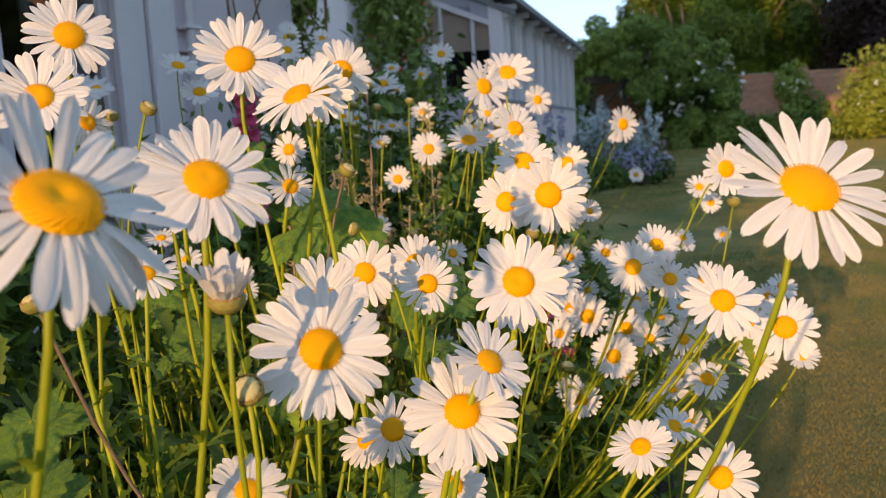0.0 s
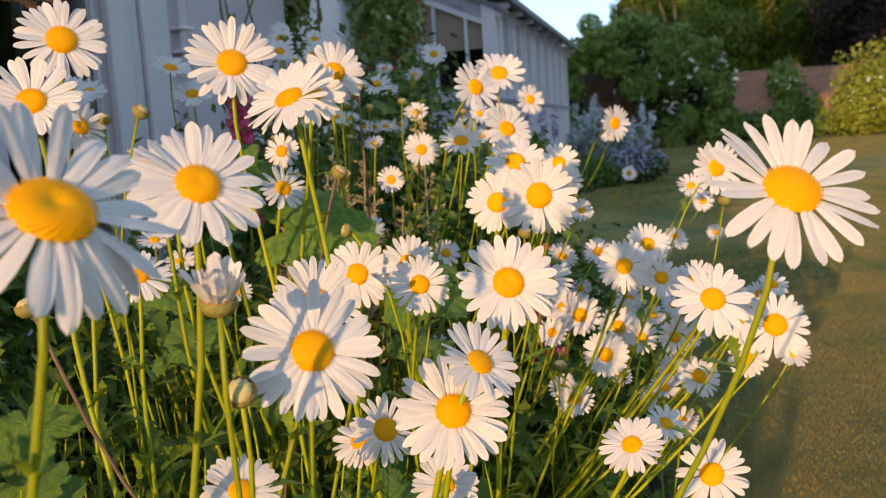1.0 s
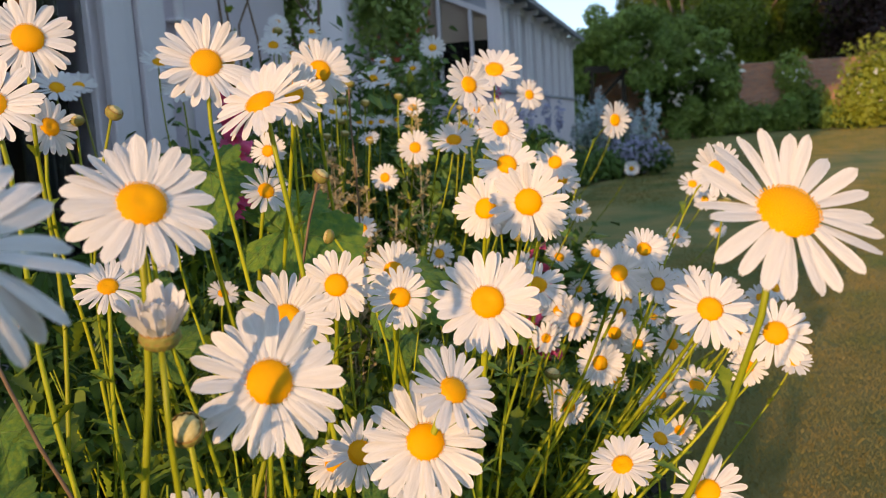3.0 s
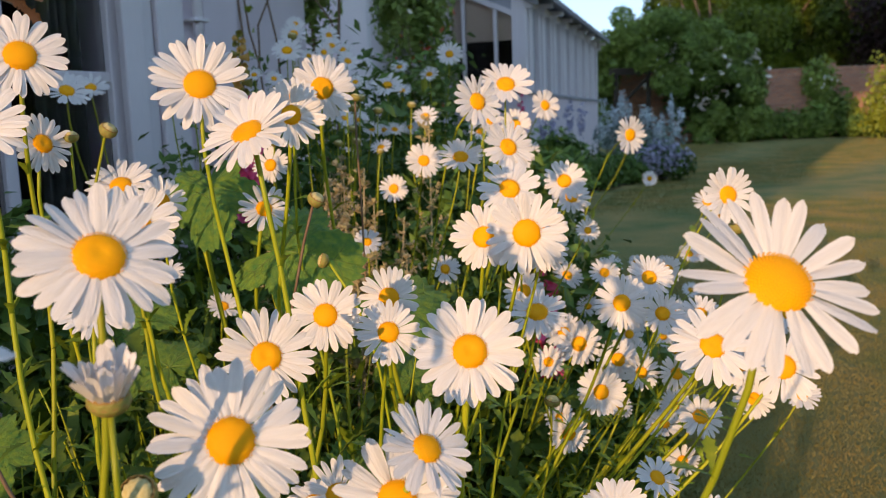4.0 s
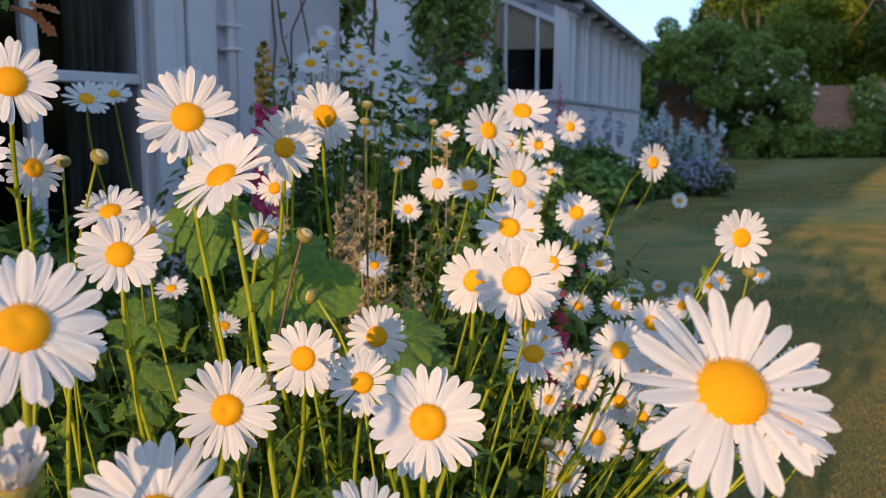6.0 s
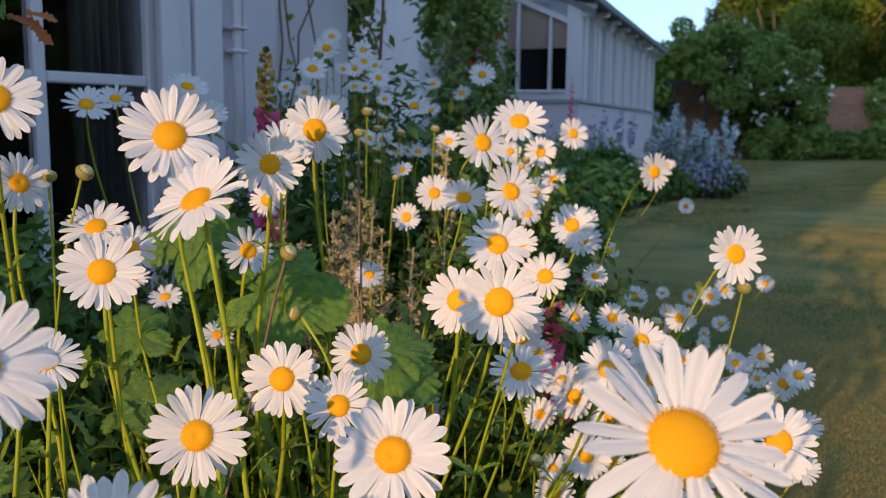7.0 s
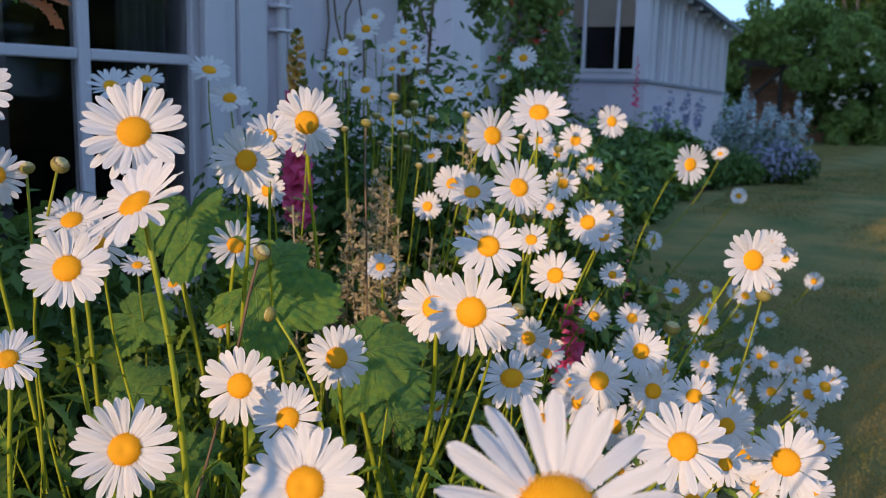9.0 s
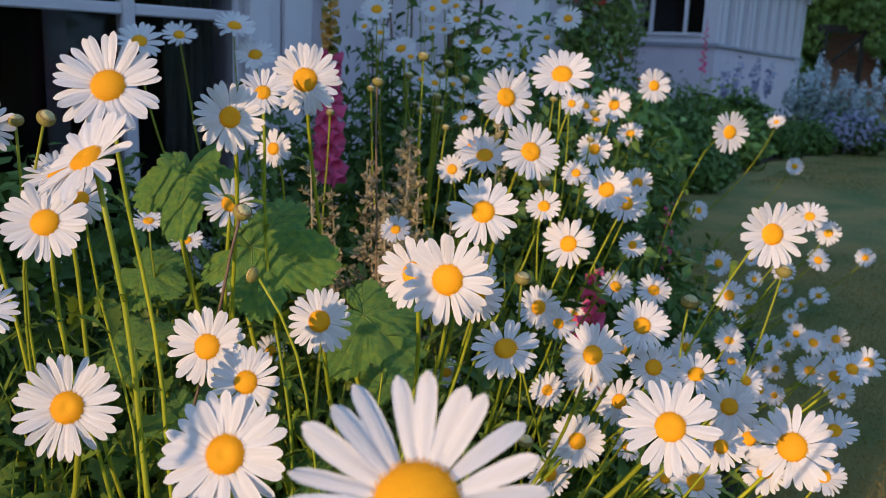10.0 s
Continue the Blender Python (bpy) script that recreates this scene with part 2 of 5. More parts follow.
def bed_edge(y):
    """The x at which the flower bed meets the lawn."""
    return np.interp(y, (0.0, 1.0, 2.0, 3.4, 4.6, 6.2, 8.0, 10.8, 12.0, 14.0, 20.0, 30.0), (-0.32, 0.15, 0.52, 0.66, 0.46, 0.50, 0.92, 1.78, 2.45, 3.0, 4.7, 7.0)) + 0.03 * np.sin(2.1 * y)


def bed_sheet():
    verts, faces = [], []
    ys = [0.1 + 0.35 * i for i in range(54)]
    for y in ys:
        e = float(bed_edge(y)) - 0.34 * min(1.0, max(0.0, y - 3.6))
        for k in range(8):
            s = k / 7
            x = (-3.2 if y < 3 else -2.2 + 0.1 * y) * (1 - s) + e * s
            verts.append((x, y, 0.05 * math.sin(math.pi * min(1, 0.15 + s)) + 0.03 * noise.noise((3 * x, 3 * y, 0)) + 0.02))
    for j in range(len(ys) - 1):
        for k in range(7):
            a = j * 8 + k
            faces.append((a, a + 1, a + 9, a + 8))
    return mesh_of("flower_bed_soil", verts, faces, SOIL)


tagged(new("flower_bed_soil", bed_sheet()), "dark bare soil of the flower bed by the house", "soil", kind="structure")


def lawn_blades(count):
    r = np.random.default_rng(3)
    y = 0.3 + 27 * r.random(count) ** 2.0
    e = bed_edge(y)
    x = e - 0.05 + (0.9 + 0.42 * y) * np.where(r.random(count) < 0.85, r.random(count), 1.0 + 0.5 * r.exponential(size=count))
    a, h = r.random(count) * 6.283, 0.003 + 0.009 * r.random(count)
    w = 0.0011 + 0.0004 * y
    base = np.stack([x, y, np.zeros(count)], 1)
    side = np.stack([np.cos(a), np.sin(a), 0 * a], 1) * w[:, None]
    tip = np.stack([np.cos(a + 1.3) * h * 0.7, np.sin(a + 1.3) * h * 0.7, h], 1)
    verts = np.stack([base - side, base + side, base + tip], 1).reshape(-1, 3)
    return verts, 3 * np.arange(count)[:, None] + [0, 1, 2]


tagged(new("grass", mesh_of("grass", *lawn_blades(600000), BLADE, False)), "short dry mown grass blades of the lawn", "grass", kind="stuff")

# ---- house ----
AX = (0.247, 0.969)   # the way the house front runs
Q = (-0.90, 3.18)     # corner of the near window wall


def wall_frame(x, y, ux, uy):
    """A pose whose x runs along a wall (ux, uy), whose -y faces out to its right-hand side, and whose z is up."""
    return Matrix(((ux, -uy, 0, x), (uy, ux, 0, y), (0, 0, 1, 0), (0, 0, 0, 1)))


# near window wall: s runs from the corner back along the wall; out is towards the bed
W1 = wall_frame(Q[0], Q[1], 0.523, 0.853)


def near_wall():
    top, low = 3.2, 0.30
    pieces = [block(-0.315, 0.0, 0.0, 0.28, 0, top), block(-3.4, -0.315, 0.0, 0.28, 0, low), block(-3.4, -0.315, 0.0, 0.28, 2.15, top), block(-3.4, -2.16, 0.0, 0.28, low, 2.15)]
    ob = new("wall_near", mesh_of("wall_near", *join(*pieces), RENDER, False))
    ob.matrix_world = W1
    tagged(ob, "pale rendered house wall round a large window", "wall", kind="structure")
    for name, x0, x1, out in (("window_architrave", -0.355, -0.275, 0.035), ("corner_board", -0.215, -0.105, 0.03), ("corner_strip", -0.27, -0.225, 0.016)):
        m = part(name, mesh_of(name, *block(x0, x1, -out, 0.0, 0.05, top), PAINT, False), ob)
    pipe = part("downpipe", mesh_of("downpipe", *tube([(-0.05, -0.035, 0.05), (-0.05, -0.035, 1.6), (-0.05, -0.035, 3.2)], 0.017, 12), PAINT), ob, label="pale painted rainwater downpipe")
    for z in (0.6, 1.20, 1.28, 2.1):
        part("pipe_bracket", mesh_of("pipe_bracket", *block(-0.085, -0.015, -0.058, -0.005, z - 0.006, z + 0.006, 0.003), PAINT, False), pipe)
    win = new("window_1")
    win.matrix_world = W1
    tagged(win, "white painted timber window with dark room behind", "window", kind="structure")
    x0, x1, z0, z1 = -2.16, -0.315, 0.30, 2.15
    for p in ((x0, x0 + 0.05, z0, z1), (x1 - 0.05, x1, z0, z1)):
        part("window_frame", mesh_of("window_frame", *block(p[0], p[1], 0.03, 0.10, p[2], p[3]), PAINT, False), win)
    for z in (z0, z1 - 0.05):
        part("window_frame", mesh_of("window_frame", *block(x0 + 0.05, x1 - 0.05, 0.03, 0.10, z, z + 0.05), PAINT, False), win)
    for x in (-0.725, -1.20, -1.66):
        part("glazing_bar", mesh_of("glazing_bar", *block(x - 0.019, x + 0.019, 0.035, 0.09, z0 + 0.05, z1 - 0.05), PAINT, False), win)
    for a, b in ((-2.11, -1.68), (-1.64, -1.22), (-1.18, -0.745), (-0.705, -0.365)):
        part("window_rail", mesh_of("window_rail", *block(a, b, 0.037, 0.088, 1.068, 1.102), PAINT, False), win)
        for c, d in ((z0 + 0.05, 1.068), (1.102, z1 - 0.05)):
            part("pane", mesh_of("pane", *block(a, b, 0.06, 0.064, c, d, 0), GLASS, False), win)
    part("window_sill", mesh_of("window_sill", *block(x0 - 0.05, x1 + 0.03, -0.07, 0.03, z0 - 0.05, z0), PAINT, False), win)
    # room walls painted near-black in place of the room's own shade
    room = new("wall_room", mesh_of("wall_room", *join(block(-3.4, 0, 2.4, 2.5, 0, 3.2, 0), block(-3.5, -3.4, 0.28, 2.5, 0, 3.2, 0), block(-3.4, 0, 0.28, 2.4, -0.05, 0, 0), block(-3.4, 0, 0.28, 2.4, 2.6, 2.7, 0), block(-0.06, -0.01, 0.28, 2.4, 0, 2.6, 0)), ROOM_SHADE, False))
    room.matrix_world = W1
    tagged(room, "room walls behind the window, coloured near-black for shade", "wall", kind="structure")
    folds = [(-0.55 + 0.006 * i, 0.17 + 0.022 * math.sin(1.15 * i) + 0.008 * math.sin(0.43 * i)) for i in range(28)]
    verts = [(x, y, z) for x, y in folds for z in (0.3, 1.2, 2.3)]
    faces = [(3 * i + k, 3 * i + 3 + k, 3 * i + 4 + k, 3 * i + 1 + k) for i in range(27) for k in range(2)]
    cur = new("curtain", mesh_of("curtain", verts, faces, CURTAIN))
    cur.matrix_world = W1
    tagged(cur, "grey curtain hanging in folds inside the window", "curtain")


near_wall()

# plain wall beyond the corner, with climbing stems
W2 = wall_frame(Q[0], Q[1], *AX)
wall2 = new("wall_middle", mesh_of("wall_middle", *join(block(0.012, 0.85, 0.0, 0.25, 0, 3.2), block(0.60, 0.85, 0.25, 3.0, 0, 3.2)), RENDER, False))
wall2.matrix_world = W2
tagged(wall2, "plain pale rendered house wall behind the daisies", "wall", kind="structure")

FAR = wall_frame(-1.36, 10.3, *AX)
far_wall = new("wall_far", mesh_of("wall_far", *join(block(0.0, 4.6, 0.0, 0.3, 0, 3.4), block(-0.28, 0.0, 0.0, 3.0, 0, 3.4)), RENDER, False))
far_wall.matrix_world = FAR
tagged(far_wall, "pale rendered house front behind climbing roses", "wall", kind="structure")
column = new("veranda_post", mesh_of("veranda_post", *block(-1.48, -1.12, 10.0, 10.25, 0, 3.4, 0.02), PAINT, False))
tagged(column, "broad white painted post against the house", "post", kind="structure")

# conservatory: long timber front with posts, and one window end that faces the bed
CON = wall_frame(0.86, 14.1, *AX)
LONG, DADO, EAVE = 9.7, 1.385, 2.87


def conservatory():
    con = new("conservatory")
    con.matrix_world = CON
    tagged(con, "long white timber conservatory with posts and grey roof", "conservatory")
    part("plinth", mesh_of("plinth", *join(block(0, LONG, 0.0, 0.15, 0, DADO - 0.05), block(0.0, 0.15, 0.15, 1.2, 0, DADO - 0.05)), RENDER, False), con)
    # the rail's shading is put into its grey colour
    part("dado_rail", mesh_of("dado_rail", *join(block(-0.05, LONG, -0.05, 0.17, DADO - 0.05, DADO), block(-0.05, 0.17, 0.17, 1.2, DADO - 0.05, DADO)), SHADE_GREY, False), con)
    n = 9
    for i in range(n):
        x = i * (LONG - 0.14) / (n - 1)
        post = part("post", mesh_of("post", *block(x, x + 0.16, 0.0, 0.13, DADO, EAVE), PAINT, False), con)
        part("bracket", mesh_of("bracket", *join(block(x + 0.04, x + 0.12, -0.22, 0.0, EAVE - 0.10, EAVE - 0.02), block(x + 0.045, x + 0.115, -0.10, 0.0, EAVE - 0.22, EAVE - 0.10)), PAINT, False), post)
        if i < n - 1:
            w = (LONG - 0.14) / (n - 1)
            # opaque grey boards in place of shaded, sky-reflecting glazing
            part("panel", mesh_of("panel", *block(x + 0.16, x + w, 0.08, 0.12, DADO, EAVE - 0.12), SHADE_GREY, False), con)
            part("panel_batten", mesh_of("panel_batten", *block(x + 0.5 * w - 0.10, x + 0.5 * w + 0.22, 0.03, 0.08, DADO, EAVE - 0.12), PAINT, False), con)
    part("eave_beam", mesh_of("eave_beam", *block(0, LONG, 0.02, 0.12, EAVE - 0.12, EAVE), PAINT, False), con)
    roof = [(-0.25, -0.30, EAVE - 0.03), (LONG + 0.2, -0.30, EAVE - 0.03), (LONG + 0.2, 2.4, EAVE + 1.2), (-0.25, 2.4, EAVE + 1.2)]
    roof += [(x, y, z + 0.09) for x, y, z in roof]
    part("roof", mesh_of("roof", roof, [(3, 2, 1, 0), (4, 5, 6, 7), (0, 1, 5, 4), (1, 2, 6, 5), (2, 3, 7, 6), (3, 0, 4, 7)], ROOF, False), con, label="grey felt roof with a thin edge")
    # end window
    part("corner_post", mesh_of("corner_post", *block(0.0, 0.12, 0.13, 0.22, DADO, EAVE + 0.05), PAINT, False), con)
    part("sill", mesh_of("sill", *block(-0.04, 0.12, 0.22, 1.16, DADO + 0.10, DADO + 0.15), PAINT, False), con)
    part("apron", mesh_of("apron", *block(0.0, 0.12, 0.22, 1.16, DADO, DADO + 0.10), PAINT, False), con)
    for y in (0.46, 0.98, 1.50):
        part("window_bar", mesh_of("window_bar", *block(0.01, 0.10, y, y + 0.055, DADO + 0.15, EAVE - 0.33 + 0.444 * (y - 0.2)), PAINT, False), con)
    for a, b in ((0.22, 0.46), (0.515, 0.98), (1.035, 1.50)):
        part("pane", mesh_of("pane", *block(0.05, 0.056, a, b, DADO + 0.15, EAVE - 0.33 + 0.444 * (b - 0.2), 0), GLASS, False), con)
    def rake(y0, y1, low, high, x0, x1):
        """A board along the roof slope, between two heights over the eave."""
        z = [EAVE + 0.444 * (y - 0.2) for y in (y0, y1)]
        v = [(x, y, q + h) for x in (x0, x1) for h in (low, high) for y, q in ((y0, z[0]), (y1, z[1]))]
        return v, [(0, 1, 3, 2), (4, 6, 7, 5), (0, 4, 5, 1), (2, 3, 7, 6), (0, 2, 6, 4), (1, 5, 7, 3)]
    part("raking_rail", mesh_of("raking_rail", *rake(0.22, 2.3, -0.33, -0.24, 0.0, 0.11), PAINT, False), con)
    # opaque board; its grey stands in for sky light on the pane
    part("gable_pane", mesh_of("gable_pane", *rake(0.22, 2.3, -0.24, -0.02, 0.05, 0.07), SHADE_GREY, False), con)
    part("barge_board", mesh_of("barge_board", *rake(-0.2, 2.3, -0.02, 0.06, -0.03, 0.09), ROOF, False), con)
    part("blind", mesh_of("blind", *block(0.10, 0.12, 0.2, 1.9, DADO + 0.80, EAVE + 0.1, 0), BLIND, False), con, label="cream half-drawn blind")
    # near-black wall and an added unseen screen keep the glazed end dark inside
    part("inner_wall", mesh_of("inner_wall", *block(0.3, LONG, 2.2, 2.3, 0, EAVE + 0.9), ROOM_SHADE, False), con)
    part("shade_screen", mesh_of("shade_screen", *block(2.2, 2.3, 0.15, 2.2, 0, EAVE), ROOM_SHADE, False), con)
    part("end_wall", mesh_of("end_wall", *block(LONG - 0.1, LONG, 0.15, 2.2, 0, EAVE), RENDER, False), con)


conservatory()

# added unseen block behind the camera, set along the sun: shades all that lies along the house
BLOCKER = wall_frame(-0.76 - math.tan(radians(SUN_AZIMUTH)) * 2.9, -2.0, math.sin(radians(SUN_AZIMUTH)), math.cos(radians(SUN_AZIMUTH)))
blocker = new("sun_blocker", mesh_of("sun_blocker", *block(-9.0, 0.0, 0.0, 8.0, 0, 9.5, 0.02), RENDER, False))
blocker.matrix_world = BLOCKER
tagged(blocker, "tall pale rendered block added out of view to block the sun", "wall", kind="structure")

# ---- the daisies ----
def petal_mesh(k):
    """One ray floret, 1 long along +x, face up +z: narrow foot, broad rounded notched tip, two grooves. k sets its curl."""
    r = random.Random(100 + k)
    bend, tip, twist, sway = r.uniform(-0.05, 0.17), r.uniform(-0.05, 0.20), r.uniform(-0.28, 0.28), r.uniform(-0.06, 0.06)
    broad = r.uniform(0.84, 1.10)
    rows, cols = 6, 5
    outline = (0.052, 0.092, 0.130, 0.145, 0.132, 0.096, 0.048)
    verts, faces = [], []
    for i in range(rows + 1):
        s = (0, 0.16, 0.38, 0.64, 0.84, 0.95, 1.0)[i]
        for j in range(cols):
            c = (j - 2) / 2
            w = outline[i] * broad
            groove = 0.018 * math.cos(2 * math.pi * c) * min(1, 4 * s) - 0.030 * c * c
            notch = (0.014 * (1 - abs(2 * abs(c) - 1)) - 0.022 * c * c) if i == rows else -0.014 * c * c * (i == rows - 1)
            a = twist * s
            y, z = w * c * math.cos(a) - groove * math.sin(a), w * c * math.sin(a) + groove * math.cos(a)
            verts.append((s + notch, y + sway * s * s, z - bend * s * s - tip * max(0, s - 0.6) ** 2))
    for i in range(rows):
        for j in range(cols - 1):
            a = i * cols + j
            faces.append((a, a + 1, a + cols + 1, a + cols))
    return mesh_of("petal", verts, faces, PETAL)


PETALS = [petal_mesh(k) for k in range(10)]


def disc_mesh(k):
    """The yellow middle, radius 1: a low dome, dimpled in the middle, set with florets in a spiral."""
    r = random.Random(300 + k)
    dip = (0.0, 0.10, 0.16)[k % 3]
    verts, faces = [], []
    rings, sides = 7, 20
    def height(q):
        return 0.42 * math.sqrt(max(0, 1 - q * q)) - dip * math.exp(-(q / 0.32) ** 2)
    for i in range(rings):
        q = 1 - i / rings
        for j in range(sides):
            a = 2 * math.pi * j / sides
            verts.append((0.97 * q * math.cos(a), 0.97 * q * math.sin(a), height(q) - 0.03))
    verts.append((0, 0, height(0) - 0.03))
    for i in range(rings - 1):
        for j in range(sides):
            a, b = i * sides + j, i * sides + (j + 1) % sides
            faces.append((a, b, b + sides, a + sides))
    t = len(verts) - 1
    faces += [((rings - 1) * sides + j, (rings - 1) * sides + (j + 1) % sides, t) for j in range(sides)]
    count = 340
    for i in range(count):
        q, a = math.sqrt((i + 0.5) / count), i * 2.39996
        h = 0.008 + 0.045 * q * q * r.uniform(0.5, 1.3)
        c = Vector((q * math.cos(a), q * math.sin(a), height(q) - 0.02))
        n = Vector((0.5 * q * math.cos(a), 0.5 * q * math.sin(a), 1)).normalized()
        u = n.orthogonal().normalized()
        v = n.cross(u)
        w, b = 0.026 + 0.006 * q, len(verts)
        verts += [c + w * u, c + w * v, c - w * u, c - w * v, c + h * n + 0.5 * w * u, c + h * n + 0.5 * w * v, c + h * n - 0.5 * w * u, c + h * n - 0.5 * w * v]
        faces += [(b + x, b + (x + 1) % 4, b + 4 + (x + 1) % 4, b + 4 + x) for x in range(4)] + [(b + 4, b + 5, b + 6, b + 7)]
    return mesh_of("disc", verts, faces, DISC)


DISCS = [disc_mesh(k) for k in range(3)]


def calyx_mesh():
    verts, faces = [], []
    prof = ((0.16, -0.62), (0.45, -0.55), (0.78, -0.36), (0.98, -0.12), (0.95, 0.0))
    for q, z in prof:
        for j in range(16):
            a = 2 * math.pi * j / 16
            k = q * (1 + (0.05 if j % 2 else -0.03))
            verts.append((k * math.cos(a), k * math.sin(a), z))
    for i in range(len(prof) - 1):
        for j in range(16):
            a, b = i * 16 + j, i * 16 + (j + 1) % 16
            faces.append((a, b, b + 16, a + 16))
    return mesh_of("calyx", verts, faces, CALYX)


CALYXES = calyx_mesh()


def scales_mesh():
    """A cup of overlapping pointed green scales with dry brown rims, round the lower part of a head of radius 1."""
    rows, sides = 13, 52
    verts, faces, rims = [], [], []
    for i in range(rows):
        z = -0.82 + 1.26 * i / (rows - 1)
        q = math.sqrt(max(0.02, 1.0 - min(0.98, (z / 0.85) ** 2))) * 1.03
        for j in range(sides):
            k, c = i // 4, (j % 4 - 2) / 2
            step = (i % 4 + 1.6 * abs(c if k % 2 else abs(c) - 1)) / 4
            top = 0.10 * (0.5 - abs(((j + 2 * (k % 2)) % 4) - 2) / 2) if i == rows - 1 else 0.0
            a = 2 * math.pi * j / sides
            w = q + 0.035 + 0.07 * (step % 1.0)
            verts.append((w * math.cos(a), w * math.sin(a), z + 1.6 * top))
    for i in range(rows - 1):
        for j in range(sides):
            a, b = i * sides + j, i * sides + (j + 1) % sides
            faces.append((a, b, b + sides, a + sides))
            rims.append(1 if i % 4 == 3 and (j + 2 * (i // 4 % 2)) % 4 in (1, 2) or i == rows - 2 else 0)
    me = mesh_of("scale_cup", verts, faces, CALYX)
    me.materials.append(SCALERIM)
    for p, m in zip(me.polygons, rims):
        p.material_index = m
    return me


SCALES = scales_mesh()


def joined_petals(k):
    """All the petals of a small, far flower as one mesh, radius 1."""
    r = random.Random(500 + k)
    pieces = []
    count = r.randint(20, 25)
    for i in range(count):
        src = PETALS[r.randrange(10)]
        m = petal_pose(i, count, r, 14)
        pieces.append(([m @ v.co for v in src.vertices], [tuple(f.vertices) for f in src.polygons]))
    return mesh_of("petals", *join(*pieces), PETAL)


def petal_pose(i, count, r, cup, broad=1.0, droop=(0, 0)):
    """Where ray i of count sits round a flower of radius 1; cup: how far the rays stand up; droop: how that changes across the flower."""
    a = 360 * (i + r.uniform(-0.30, 0.30)) / count
    if cup > 40:
        inner = i % 3 == 0
        rise, length, foot = cup - (r.uniform(-6, 30) if not inner else r.uniform(-16, 4)), 0.74 * r.uniform(0.62, 0.80 if inner else 1.05), 0.12 if inner else 0.24
    else:
        rise, length, foot = cup + r.uniform(-7, 7) - (6 if i % 2 else 0) + droop[0] * math.cos(radians(a)) + droop[1] * math.sin(radians(a)), 0.74 * r.uniform(0.92, 1.05), 0.26
    return pose(0, 0, 0, 0, 0, a) @ pose(foot, 0, 0.02 if i % 2 else 0.0, r.uniform(-14, 14), -rise, 0) @ Matrix.Diagonal((length, broad * length * r.uniform(0.92, 1.12), length, 1))


RAYS = [joined_petals(k) for k in range(6)]


def stem_leaf_mesh(k):
    """A narrow lobed leaf, 1 long along +x, clasping at its foot, broadest near the tip, arching down."""
    r = random.Random(700 + k)
    n, verts, faces = 11, [], []
    curl, twist = r.uniform(0.15, 0.5), r.uniform(-0.4, 0.4)
    for i in range(n + 1):
        s = i / n
        w = (0.07 + 0.09 * math.exp(-((s - 0.68) / 0.24) ** 2) + 0.05 * math.exp(-(s / 0.10) ** 2)) * (1.28 if i % 2 else 0.72) * (1 if i < n else 0.15)
        z = 0.25 * s - curl * s * s
        for c in (-1, 0, 1):
            verts.append((s + (0.04 * abs(c) if i % 2 else 0), c * w, z + 0.3 * w * abs(c) + twist * s * c * w))
    for i in range(n):
        for j in range(2):
            a = 3 * i + j
            faces.append((a, a + 1, a + 4, a + 3))
    return mesh_of("leaf", verts, faces, STEMLEAF)


STEMLEAVES = [stem_leaf_mesh(k) for k in range(5)]
VIEW = Vector((0.10, 0.08, 0.92))
dice = random.Random(11)


def stem_line(top, n, lean, r, slant=0.9):
    """From the ground to the back of a flower that looks along n."""
    base = Vector((top.x + lean[0], top.y + lean[1], 0.02))
    d = (top - base).length
    slack = min(1.0, abs(lean[0]) / 0.25)
    turn = r.uniform(0, 6.28)
    a = top + (Vector((slant * lean[0] / d, 0, -1.0)) - (0.25 + 0.5 * slant) * n).normalized() * (0.30 - 0.08 * slack) * d
    b = base + Vector((-0.30 * lean[0] * (1 + 0.7 * slack) + r.uniform(-0.09, 0.09), r.uniform(-0.08, 0.08), (0.42 - 0.20 * slack) * d))
    pts = []
    for i in range(15):
        t = i / 14
        kink = 0.007 * math.sin(math.pi * t) * Vector((math.sin(turn + 11 * t), math.cos(turn + 9 * t), 0))
        pts.append((1 - t) ** 3 * base + 3 * t * (1 - t) ** 2 * b + 3 * t * t * (1 - t) * a + t ** 3 * top + kink)
    return pts


